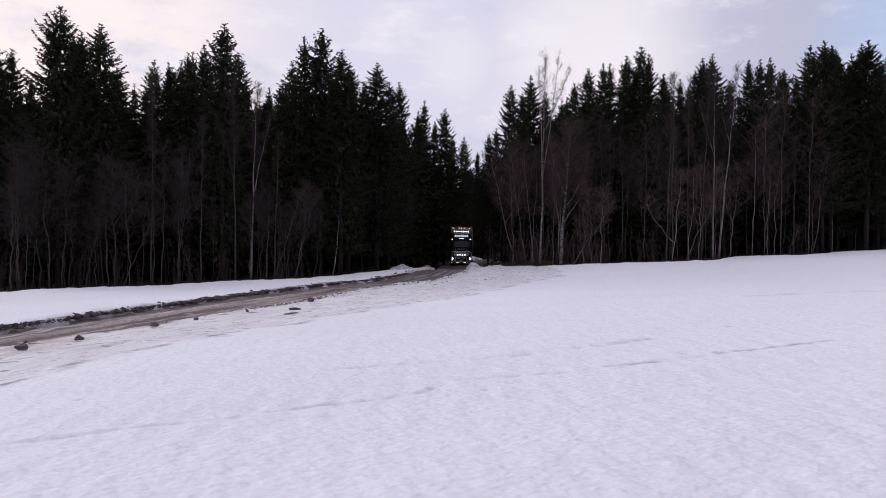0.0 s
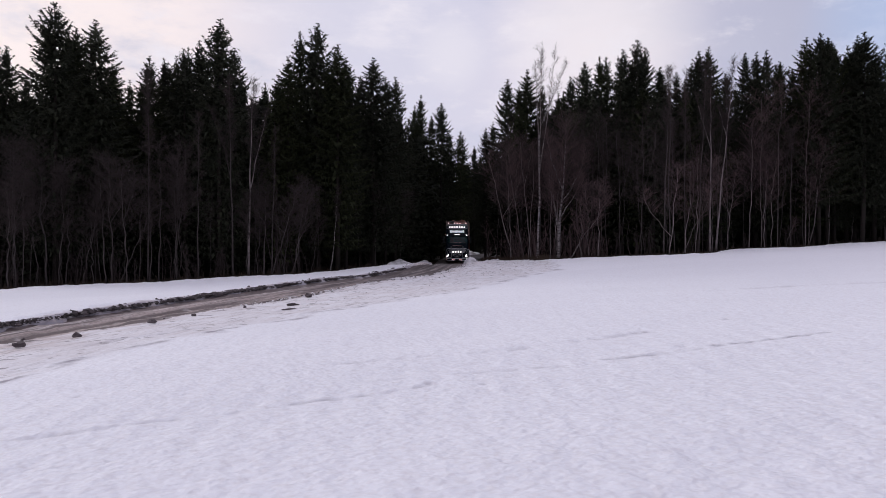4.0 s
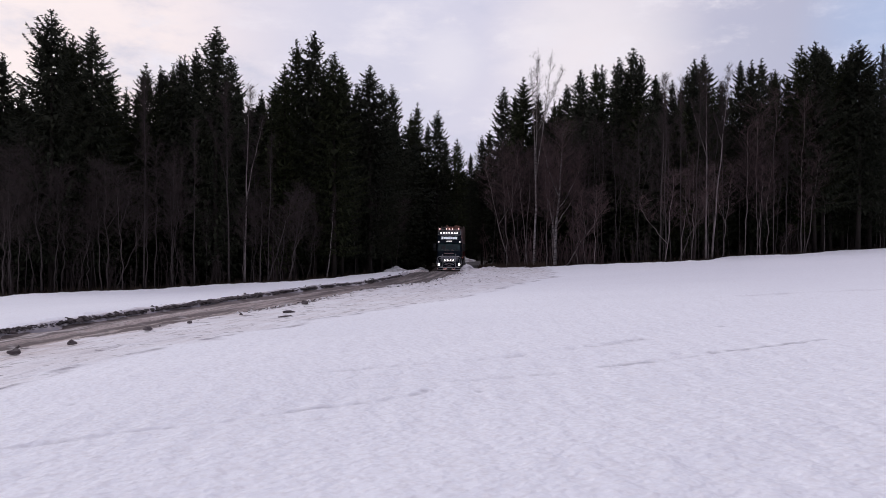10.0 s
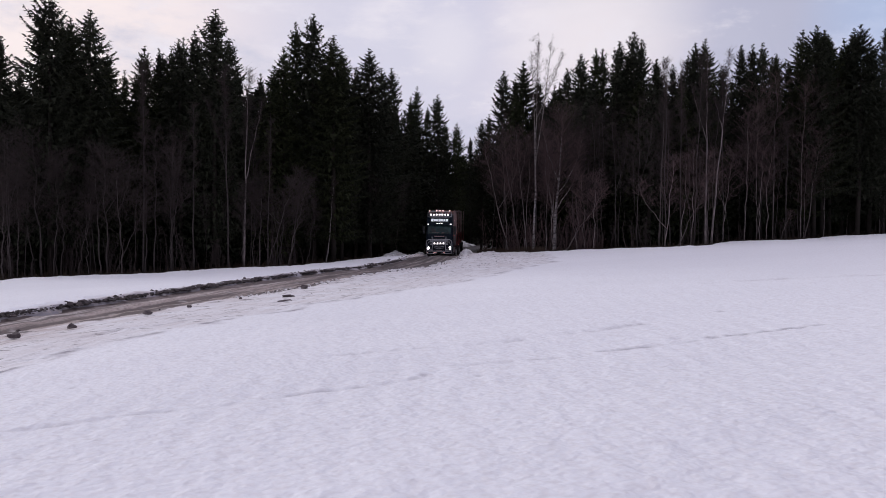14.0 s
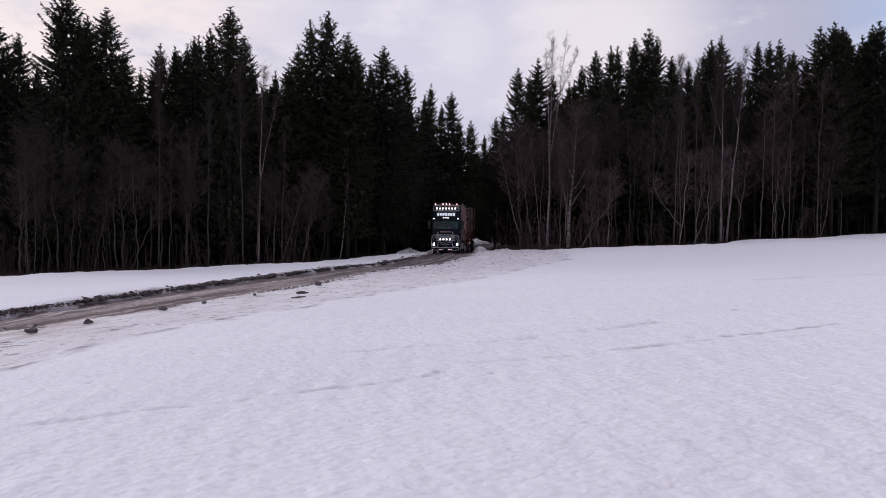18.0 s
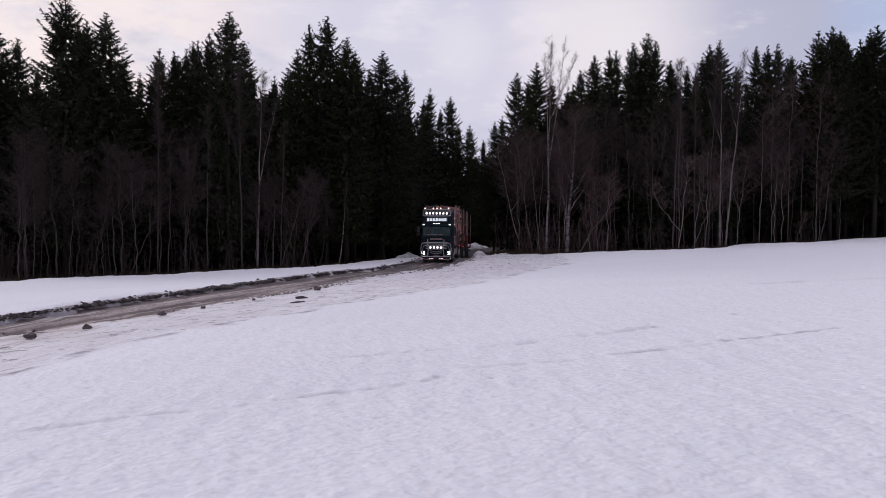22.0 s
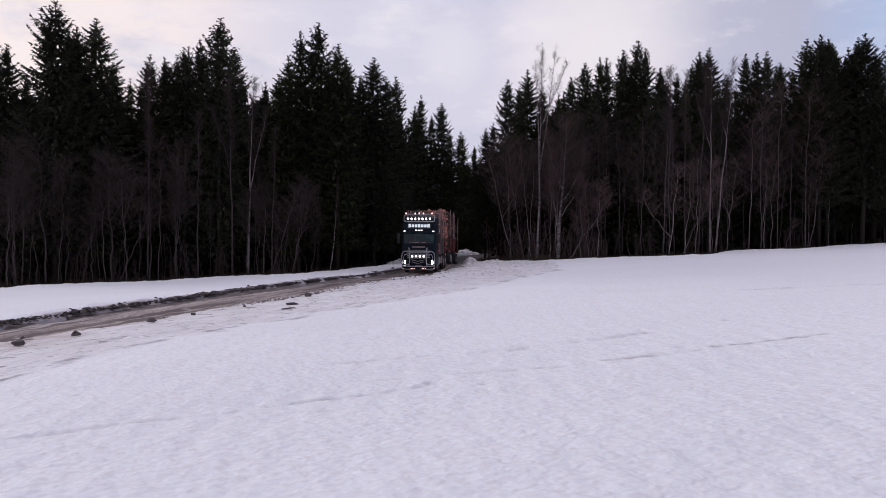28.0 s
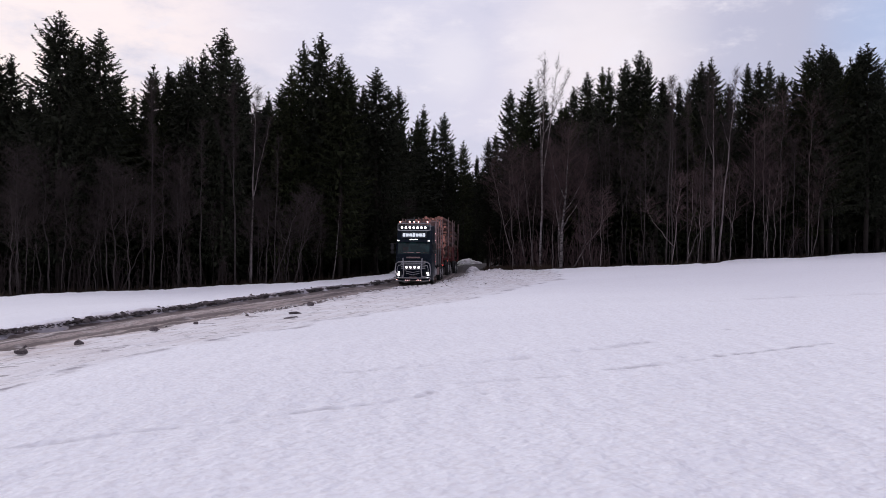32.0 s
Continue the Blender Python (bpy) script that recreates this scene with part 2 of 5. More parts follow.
def road_material():
    """Frozen gravel with packed dirty snow, streaked along the way (attribute 'across': metres from the middle)."""
    m = bpy.data.materials.new("road_gravel")
    m.use_nodes = True
    nt = m.node_tree
    p = nt.nodes["Principled BSDF"]
    p.inputs["Roughness"].default_value = 0.65
    tc = nt.nodes.new("ShaderNodeTexCoord")

    def noise_of(vec, scale, detail):
        n = nt.nodes.new("ShaderNodeTexNoise")
        n.inputs["Scale"].default_value, n.inputs["Detail"].default_value = scale, detail
        nt.links.new(vec, n.inputs["Vector"])
        return n.outputs["Fac"]

    def remap(src, a, b):
        mr = nt.nodes.new("ShaderNodeMapRange")
        mr.inputs[1].default_value, mr.inputs[2].default_value = a, b
        nt.links.new(src, mr.inputs[0])
        return mr.outputs[0]

    def mix(fac, a, b):
        k = nt.nodes.new("ShaderNodeMix")
        k.data_type = "RGBA"
        nt.links.new(fac, k.inputs[0])
        for slot, v in ((6, a), (7, b)):
            if isinstance(v, tuple):
                k.inputs[slot].default_value = (*v, 1)
            else:
                nt.links.new(v, k.inputs[slot])
        return k.outputs[2]

    att = nt.nodes.new("ShaderNodeAttribute")
    att.attribute_name = "lane"
    mp = nt.nodes.new("ShaderNodeMapping")
    mp.inputs["Scale"].default_value = (1.0, 0.05, 1)
    nt.links.new(att.outputs["Vector"], mp.inputs["Vector"])
    streak = noise_of(mp.outputs[0], 2.2, 6)
    col = mix(remap(streak, 0.42, 0.56), (0.12, 0.09, 0.086), (0.41, 0.34, 0.32))
    col = mix(remap(noise_of(tc.outputs["Object"], 1.3, 5), 0.56, 0.72), col, (0.44, 0.41, 0.41))
    col = mix(remap(noise_of(tc.outputs["Object"], 11, 4), 0.46, 0.75), col, (0.085, 0.075, 0.072))
    place = nt.nodes.new("ShaderNodeSeparateXYZ")
    nt.links.new(att.outputs["Vector"], place.inputs[0])

    def both(a, b, op="MULTIPLY"):
        k = nt.nodes.new("ShaderNodeMath")
        k.operation = op
        for slot, v in ((0, a), (1, b)):
            if isinstance(v, float):
                k.inputs[slot].default_value = v
            else:
                nt.links.new(v, k.inputs[slot])
        return k.outputs[0]

    # slush on the far side, a broken strip of snow left between the wheels
    col = mix(both(remap(place.outputs["X"], -0.3, -1.5), 0.65), col, (0.13, 0.10, 0.098))
    near_middle = both(remap(place.outputs["X"], -0.40, -0.22), remap(place.outputs["X"], 0.10, -0.08))
    col = mix(both(near_middle, remap(noise_of(mp.outputs[0], 5.0, 5), 0.46, 0.60)), col, (0.58, 0.53, 0.53))
    # wet mud where the road comes out of the wood
    mud = nt.nodes.new("ShaderNodeMath")
    mud.operation = "MULTIPLY"
    nt.links.new(remap(place.outputs["Y"], 122.0, 100.0), mud.inputs[0])
    nt.links.new(remap(noise_of(mp.outputs[0], 3.0, 5), 0.34, 0.56), mud.inputs[1])
    col = mix(mud.outputs[0], col, (0.055, 0.043, 0.042))
    # further in among the trees, their shade is put into the mud colour too
    col = mix(remap(place.outputs["Y"], 88.0, 64.0), col, (0.04, 0.032, 0.03))
    nt.links.new(col, p.inputs["Base Color"])
    b = nt.nodes.new("ShaderNodeBump")
    b.inputs["Strength"].default_value, b.inputs["Distance"].default_value = 0.6, 0.05
    nt.links.new(noise_of(tc.outputs["Object"], 7, 5), b.inputs["Height"])
    nt.links.new(b.outputs[0], p.inputs["Normal"])
    return m


road_gravel = road_material()


# ---- mesh helpers ----
class Shape:
    """Collects vertices and faces of one mesh."""

    def __init__(self):
        self.v, self.f = [], []

    def add(self, verts, faces):
        n = len(self.v)
        self.v.extend(tuple(p) for p in verts)
        self.f.extend(tuple(i + n for i in q) for q in faces)
        return self

    def box(self, size, at, bevel=0.02, turn=None):
        """A block with chamfered edges."""
        hx, hy, hz = (s / 2 for s in size)
        c = min(bevel, hx * 0.9, hy * 0.9, hz * 0.9)
        pts, idx = [], {}
        for sx in (-1, 1):
            for sy in (-1, 1):
                for sz in (-1, 1):
                    for k in range(3):
                        q = [sx * (hx - c), sy * (hy - c), sz * (hz - c)]
                        q[k] = (sx * hx, sy * hy, sz * hz)[k]
                        idx[(sx, sy, sz, k)] = len(pts)
                        pts.append(q)
        faces = []
        for k in range(3):
            a, b = [j for j in range(3) if j != k]
            for s in (-1, 1):
                loop = []
                for ua, ub in ((-1, -1), (1, -1), (1, 1), (-1, 1)):
                    key = [0, 0, 0]
                    key[k], key[a], key[b] = s, ua, ub
                    loop.append(idx[(*key, k)])
                faces.append(loop if (s > 0) == (k != 1) else loop[::-1])
        for k in range(3):
            a, b = [j for j in range(3) if j != k]
            for ua in (-1, 1):
                for ub in (-1, 1):
                    lo, hi = [0, 0, 0], [0, 0, 0]
                    lo[k], hi[k] = -1, 1
                    lo[a] = hi[a] = ua
                    lo[b] = hi[b] = ub
                    faces.append([idx[(*lo, a)], idx[(*lo, b)], idx[(*hi, b)], idx[(*hi, a)]])
        for sx in (-1, 1):
            for sy in (-1, 1):
                for sz in (-1, 1):
                    faces.append([idx[(sx, sy, sz, k)] for k in range(3)])
        m = Matrix.Translation(at) @ (turn if turn else Matrix())
        return self.add([m @ Vector(q) for q in pts], faces)

    def tube(self, pts, radius, sides=8, closed=True):
        """A tube through the points; radius is one number or one for each point."""
        pts = [Vector(q) for q in pts]
        radii = radius if isinstance(radius, (list, tuple)) else [radius] * len(pts)
        verts, faces = [], []
        side = None
        for i, q in enumerate(pts):
            way = (pts[min(i + 1, len(pts) - 1)] - pts[max(i - 1, 0)]).normalized()
            if side is None or abs(side.dot(way)) > 0.9:
                side = way.orthogonal().normalized()
            side = (side - way * side.dot(way)).normalized()
            up = way.cross(side)
            for k in range(sides):
                a = 2 * math.pi * k / sides
                verts.append(q + (side * math.cos(a) + up * math.sin(a)) * radii[i])
        for i in range(len(pts) - 1):
            for k in range(sides):
                j = (k + 1) % sides
                faces.append((i * sides + k, i * sides + j, (i + 1) * sides + j, (i + 1) * sides + k))
        if closed:
            faces.append(tuple(range(sides))[::-1])
            faces.append(tuple((len(pts) - 1) * sides + k for k in range(sides)))
        return self.add(verts, faces)

    def disc(self, at, way, rings, sides=16):
        """A turned solid: rings are (distance along way, radius)."""
        at, way = Vector(at), Vector(way).normalized()
        pts = [at + way * d for d, r in rings]
        side = way.orthogonal().normalized()
        up = way.cross(side)
        verts = [q + (side * math.cos(2 * math.pi * k / sides) + up * math.sin(2 * math.pi * k / sides)) * r
                 for q, (d, r) in zip(pts, rings) for k in range(sides)]
        faces = [(i * sides + k, i * sides + (k + 1) % sides, (i + 1) * sides + (k + 1) % sides, (i + 1) * sides + k)
                 for i in range(len(rings) - 1) for k in range(sides)]
        faces.append(tuple(range(sides))[::-1])
        faces.append(tuple((len(rings) - 1) * sides + k for k in range(sides)))
        return self.add(verts, faces)

    def mesh(self, name, mat, smooth=False):
        me = bpy.data.meshes.new(name)
        me.from_pydata(self.v, [], self.f)
        me.materials.append(mat)
        if smooth:
            me.shade_smooth()
        me.update()
        return me


def part(name, shape, mat, parent, label="", smooth=False):
    """Links a shape as one mesh object under a thing or under a part."""
    me = shape.mesh(name, mat, smooth) if isinstance(shape, Shape) else shape
    ob = new(name, me)
    ob.parent = parent
    if label:
        tagged(ob, label)
    return ob


# ---- lie of the land ----
def land(x, y):
    """Height of the open field: it falls to the west and a little to the north, and swells to the east."""
    x, y = np.asarray(x, float), np.asarray(y, float)
    xs = 110 * np.tanh(x / 110)
    gate = np.exp(-((x + 0.8) / 4.5) ** 2)
    swell = 0.22 * np.exp(-((y - 63.0) / 4.0) ** 2) - 0.27 * np.exp(-((y - 76.5) / 4.2) ** 2) + 0.12 * np.exp(-((y - 88.0) / 5.0) ** 2) - 0.13 * np.exp(-((y - 48.5) / 3.2) ** 2)
    return 0.75 + 0.042 * xs + 0.008 * np.maximum(xs, 0) - 0.009 * np.clip(y, -150, 150) + gate * swell


WAY = [(14.0, 150.0), (10.5, 132.0), (6.6, 118.0), (3.6, 106.0), (2.3, 95.0), (1.35, 84.0), (0.7, 73.0), (-0.1, 66.0),
       (-1.0, 60.0), (-1.9, 54.5), (-3.2, 49.0), (-4.7, 44.0), (-6.4, 38.0), (-8.05, 31.5), (-9.5, 26.0), (-10.5, 21.5),
       (-11.6, 14.0), (-12.5, 6.0), (-13.1, -8.0), (-15.0, -40.0), (-22.0, -120.0)]


def smooth_line(pts, n):
    """Points evenly spread over a smooth curve through pts."""
    p = np.array(pts, float)
    p = np.vstack([2 * p[0] - p[1], p, 2 * p[-1] - p[-2]])
    out = []
    for i in range(1, len(p) - 2):
        for u in np.linspace(0, 1, 24, endpoint=False):
            a, b, c, d = p[i - 1], p[i], p[i + 1], p[i + 2]
            out.append(0.5 * (2 * b + (c - a) * u + (2 * a - 5 * b + 4 * c - d) * u * u + (3 * b - a - 3 * c + d) * u ** 3))
    out = np.array(out + [p[-2]])
    s = np.concatenate([[0], np.cumsum(np.hypot(*np.diff(out, axis=0).T))])
    t = np.linspace(0, s[-1], n)
    return np.stack([np.interp(t, s, out[:, k]) for k in range(out.shape[1])], 1), t


way, way_s = smooth_line(WAY, 700)
way_dir = np.gradient(way, axis=0)
way_dir /= np.hypot(way_dir[:, 0], way_dir[:, 1])[:, None]


def from_way(x, y):
    """Signed distance from the road's middle (positive on the field's side, east) and place along it."""
    x, y = np.asarray(x, float).ravel(), np.asarray(y, float).ravel()
    best = np.full(x.shape, 1e9)
    who = np.zeros(x.shape, int)
    for i in range(0, len(way), 2):
        d = (x - way[i, 0]) ** 2 + (y - way[i, 1]) ** 2
        near = d < best
        best[near], who[near] = d[near], i
    side = (x - way[who, 0]) * -way_dir[who, 1] + (y - way[who, 1]) * way_dir[who, 0]
    return side, way_s[who]


def wave(x, y, scale, seed, octaves=3):
    """Smooth noise over the plan, -1 to 1."""
    out = np.zeros(np.shape(x))
    rng = np.random.default_rng(seed)
    amp = 1.0
    for o in range(octaves):
        for _ in range(7):
            a = rng.uniform(0, 2 * math.pi)
            k = 2 * math.pi / (scale * rng.uniform(0.7, 1.4))
            out = out + amp * 0.26 * np.sin(k * (x * math.cos(a) + y * math.sin(a)) + rng.uniform(0, 6.3))
        amp, scale = amp * 0.5, scale * 0.47
    return out


HALF = 1.75                                  # half the road's width


def east_half(y):
    """Where the snow begins on the field's side of the road."""
    return HALF + np.interp(y, (10, 16, 18, 19.5, 21, 26, 30, 40), (-0.6, -0.6, -0.5, -0.2, 0.35, 0.9, 0.9, 0.5))


def west_half(y):
    return HALF + np.interp(y, (20, 28, 34), (-0.35, -0.1, 0.1))


def road_level(x, y):
    return land(x, y) - 0.14


# the edge of the wood: distance from the camera's foot, by the bearing x / y
EDGE = [(-1.6, 62), (-0.75, 47.5), (-0.56, 49.1), (-0.49, 52.1), (-0.345, 52.8), (-0.20, 57.4), (-0.149, 61.6), (-0.103, 67.3), (-0.06, 74.7),
        (-0.047, 73.0), (0.0, 72.5), (0.033, 73.5), (0.048, 76.0), (0.119, 70.6), (0.197, 67.6), (0.262, 64.9), (0.333, 66.7), (0.369, 73.0), (0.44, 73.5),
        (0.51, 81.0), (0.56, 80.4), (0.75, 82), (1.6, 95)]


def edge_y(k):
    return np.interp(k, [e[0] for e in EDGE], [e[1] for e in EDGE])


# ---- ground: forest soil out to the horizon ----
def build_ground():
    sh = Shape()
    ring = [0.0, 10, 20, 30, 40, 50, 60, 70, 80, 90, 100, 115, 130, 150, 180, 230, 320, 500, 900, 1800, 3000]
    n = 96
    rr, aa = np.meshgrid(ring, np.linspace(0, 2 * math.pi, n, endpoint=False), indexing="ij")
    x, y = rr * np.sin(aa), rr * np.cos(aa)
    off, _ = from_way(x, y)
    cut = np.where(np.abs(off.reshape(x.shape)) < 9, 0.25, 0.0)
    z = land(x, y) - 0.10 - cut
    v = np.stack([x, y, z], -1).reshape(-1, 3)
    f = [(i * n + k, i * n + (k + 1) % n, (i + 1) * n + (k + 1) % n, (i + 1) * n + k) for i in range(len(ring) - 1) for k in range(n)]
    sh.add(v, [q[::-1] for q in f])
    ob = new("ground", sh.mesh("ground", forest_soil, True))
    tagged(ob, "dark bare forest soil under the spruces", "ground", kind="structure")


build_ground()


def build_field():
    """The snow over the field, in one sheet that stops at the wood and dips under the road."""
    ang = np.concatenate([np.linspace(-0.60, 0.60, 420), np.linspace(0.60, 2 * math.pi - 0.60, 60)[1:-1]])
    reach = np.empty(len(ang))
    for i, a in enumerate(ang):
        if abs(a) < 1.0:
            k = math.tan(a)
            reach[i] = edge_y(k) / math.cos(a)
        else:
            reach[i] = 110
    ragged = 0.5 * np.sin(ang * 150) + 0.4 * np.sin(ang * 377 + 1) + 0.35 * np.sin(ang * 811 + 2)
    reach = reach + ragged
    # closer rows where the camera looks down on the snow
    row = np.concatenate([np.geomspace(1.6, 5.0, 14, endpoint=False), np.geomspace(5.0, 20.0, 230, endpoint=False), np.geomspace(20.0, 70.0, 150)])
    k_r = len(row)
    t = (np.log(row / 1.6) / np.log(70.0 / 1.6))[:, None]
    rr = np.where(row[:, None] <= 20, row[:, None], 20 * (reach[None, :] / 20) ** (np.log(np.maximum(row, 20.0) / 20) / np.log(3.5))[:, None])
    x, y = rr * np.sin(ang)[None, :], rr * np.cos(ang)[None, :]
    z = land(x, y)
    off, along = (q.reshape(x.shape) for q in from_way(x, y))
    z = z + 0.05 * wave(x, y, 14, 3) + 0.006 * wave(x, y, 2.2, 5) + 0.010 * wave(x * 1.2 + y * 0.3, y * 0.8, 0.6, 8, 2) * np.exp(-rr / 26)
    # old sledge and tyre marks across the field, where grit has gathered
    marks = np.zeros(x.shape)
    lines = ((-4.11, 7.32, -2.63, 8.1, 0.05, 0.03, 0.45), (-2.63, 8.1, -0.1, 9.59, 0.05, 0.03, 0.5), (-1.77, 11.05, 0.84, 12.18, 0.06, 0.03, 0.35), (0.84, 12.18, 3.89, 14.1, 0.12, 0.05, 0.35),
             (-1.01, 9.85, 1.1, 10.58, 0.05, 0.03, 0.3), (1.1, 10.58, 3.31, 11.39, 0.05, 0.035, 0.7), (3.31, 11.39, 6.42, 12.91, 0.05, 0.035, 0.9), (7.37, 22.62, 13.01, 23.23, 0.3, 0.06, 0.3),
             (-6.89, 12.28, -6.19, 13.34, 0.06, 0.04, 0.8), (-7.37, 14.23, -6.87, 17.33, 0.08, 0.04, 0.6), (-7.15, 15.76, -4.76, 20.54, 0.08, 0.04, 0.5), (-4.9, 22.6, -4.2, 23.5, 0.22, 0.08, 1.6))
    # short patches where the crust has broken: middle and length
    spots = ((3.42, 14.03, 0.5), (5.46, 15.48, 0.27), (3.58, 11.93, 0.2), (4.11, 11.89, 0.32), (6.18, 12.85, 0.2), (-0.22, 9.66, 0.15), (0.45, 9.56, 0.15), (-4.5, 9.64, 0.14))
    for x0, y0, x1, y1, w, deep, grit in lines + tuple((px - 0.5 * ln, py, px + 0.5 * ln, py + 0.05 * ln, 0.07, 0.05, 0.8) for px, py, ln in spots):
        lx, ly = x1 - x0, y1 - y0
        ln = math.hypot(lx, ly)
        s = ((x - x0) * lx + (y - y0) * ly) / ln
        d = ((x - x0) * -ly + (y - y0) * lx) / ln + 0.05 * np.sin(s * 1.1 + x0) + 0.03 * np.sin(s * 3.7)
        fade = np.clip(0.6 + 0.45 * np.sin(s * 2.1 + x0 * 3) + 0.35 * np.sin(s * 5.3) + 0.35 * np.sin(s * 17), 0, 1) * np.clip(s / 0.2, 0, 1) * np.clip((ln - s) / 0.2, 0, 1)
        if ln < 1.0:
            fade = np.clip(s / 0.1, 0, 1) * np.clip((ln - s) / 0.1, 0, 1)
        z = z - 0.45 * deep * fade * np.exp(-(d / w) ** 2) + 0.2 * deep * fade * np.exp(-((d - 2.2 * w) / w) ** 2)
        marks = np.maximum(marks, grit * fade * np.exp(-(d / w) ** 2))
    # the road is worn through the snow; the far bank is ploughed up, the near verge driven flat
    a = np.abs(off)
    west, east = off < 0, off >= 0
    bump = 0.6 + 0.5 * wave(x, y, 1.6, 21)
    z = z + np.where(west, 0.10 * bump * np.exp(-((a - HALF - 0.35) / 0.3) ** 2), 0)
    verge = np.clip((np.interp(y, (10, 25, 45), (6.0, 9.0, 12.0)) - a) / 5.0, 0, 1) * east
    churn = np.clip((y - 30) / 16, 0.15, 1) * np.clip((86 - y) / 10, 0, 1)
    z = z - 0.05 * verge - 0.04 * np.clip((HALF + 2.2 - a) / 1.6, 0, 1) * east + churn * verge * (0.004 * wave(off * 1.0, along * 0.2, 0.9, 31) + 0.026 * wave(x, y, 1.2, 33))
    dip = np.clip((np.where(east, east_half(y), west_half(y)) - a + (0.08 + 0.2 * churn) * wave(x, y, 2.6, 12)) / 0.4, 0, 1)
    z = z * (1 - dip) + (land(x, y) - 0.42) * dip
    # the sheet's edge at the wood rounds down to the soil
    end = np.clip((t - 0.988) / 0.012, 0, 1)
    z = z + 0.10 * np.clip(1 - np.abs(t - 0.972) / 0.02, 0, 1) * (0.5 + 0.5 * wave(x, y, 3.0, 14)) - 0.45 * end ** 2
    # tyres have spread grime from the road out to an old turning track
    rim = np.interp(y, (0, 10.8, 15.7, 17.8, 21.5, 25.0, 28.0, 33.4, 40.0, 43.0, 52.0, 62.0, 70.0, 76.0), (-6.6, -6.1, -5.4, -4.3, -2.5, -1.0, 0.9, 2.8, 4.7, 6.2, 7.6, 8.4, 8.0, 5.0))
    inside = rim + 0.35 * wave(x, y, 3.5, 40) - x
    soil = np.where(east, np.clip(inside / 0.9, 0, 1) * (0.31 + 0.06 * np.clip(inside / 5, 0, 1) + 0.42 * np.clip((3.3 - a) / 1.5, 0, 1)), np.clip((west_half(y) + 0.3 - a) / 0.3, 0, 1))
    marks = np.maximum(marks, 1.0 * east * np.exp(-((inside - 0.35) / 0.16) ** 2) * np.clip(0.35 + 0.9 * wave(x, y, 1.7, 47), 0, 1) * (y > 9) * (y < 60))
    marks = np.maximum(marks, 1.3 * west * np.clip((west_half(y) + 0.16 - a) / 0.15, 0, 1) * (y < 62))
    n_a = len(ang)
    v = np.stack([x, y, z], -1).reshape(-1, 3)
    i, j = np.meshgrid(np.arange(k_r - 1), np.arange(n_a), indexing="ij")
    j2 = (j + 1) % n_a
    f = np.stack([i * n_a + j, (i + 1) * n_a + j, (i + 1) * n_a + j2, i * n_a + j2], -1).reshape(-1, 4)
    me = bpy.data.meshes.new("snow_field")
    v = np.vstack([v, [[0, 0, 0.75]]])
    centre = len(v) - 1
    faces = f.tolist() + [(centre, k, (k + 1) % n_a) for k in range(n_a)]
    me.from_pydata(v.tolist(), [], faces)
    att = me.attributes.new("soiled", "FLOAT", "POINT")
    att.data.foreach_set("value", np.append(np.clip(soil, 0, 1).ravel(), 0).astype(np.float32))
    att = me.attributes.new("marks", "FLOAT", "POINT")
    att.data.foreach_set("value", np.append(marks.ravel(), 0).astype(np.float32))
    att = me.attributes.new("lane", "FLOAT_VECTOR", "POINT")
    att.data.foreach_set("vector", np.append(np.stack([off, along, np.zeros(x.shape)], -1).ravel(), [0, 0, 0]).astype(np.float32))
    me.materials.append(field_snow)
    me.shade_smooth()
    ob = new("snow_field", me)
    tagged(ob, "wide field of old wind-packed snow, soiled beside the road", "snow", kind="structure")


build_field()


def build_road():
    across = np.linspace(-HALF - 0.7, HALF + 0.7, 25)
    pts, s = way, way_s
    side = np.stack([-way_dir[:, 1], way_dir[:, 0]], 1)
    x = pts[:, None, 0] + side[:, None, 0] * across
    y = pts[:, None, 1] + side[:, None, 1] * across
    z = np.repeat(road_level(pts[:, 0], pts[:, 1])[:, None], len(across), 1)
    tilt = land(x, y) - land(pts[:, 0], pts[:, 1])[:, None]
    z = z + 0.6 * tilt
    for rut in (-0.95, 0.95):
        z = z - 0.07 * np.exp(-((across[None, :] - rut + 0.15 * np.sin(s[:, None] * 0.21)) / 0.28) ** 2)
    z = z + 0.03 * np.exp(-(across[None, :] / 0.35) ** 2) + 0.025 * wave(x, y, 1.4, 51) + 0.012 * wave(x, y, 0.5, 53, 2)
    z = z - 0.25 * np.clip((np.abs(across) - HALF - 0.45) / 0.25, 0, 1) ** 2
    n, m = x.shape
    i, j = np.meshgrid(np.arange(n - 1), np.arange(m - 1), indexing="ij")
    f = np.stack([i * m + j, i * m + j + 1, (i + 1) * m + j + 1, (i + 1) * m + j], -1).reshape(-1, 4)
    me = bpy.data.meshes.new("road")
    me.from_pydata(np.stack([x, y, z], -1).reshape(-1, 3).tolist(), [], f.tolist())
    att = me.attributes.new("lane", "FLOAT_VECTOR", "POINT")
    lane = np.stack([np.repeat(across[None, :], n, 0), np.repeat(s[:, None], m, 1), np.zeros((n, m))], -1)
    att.data.foreach_set("vector", lane.ravel().astype(np.float32))
    me.materials.append(road_gravel)
    me.shade_smooth()
    ob = new("road", me)
    if me.polygons[0].normal.z < 0:
        me.flip_normals()
    tagged(ob, "narrow forest road of frozen gravel with dirty packed snow", "road", kind="structure")


build_road()


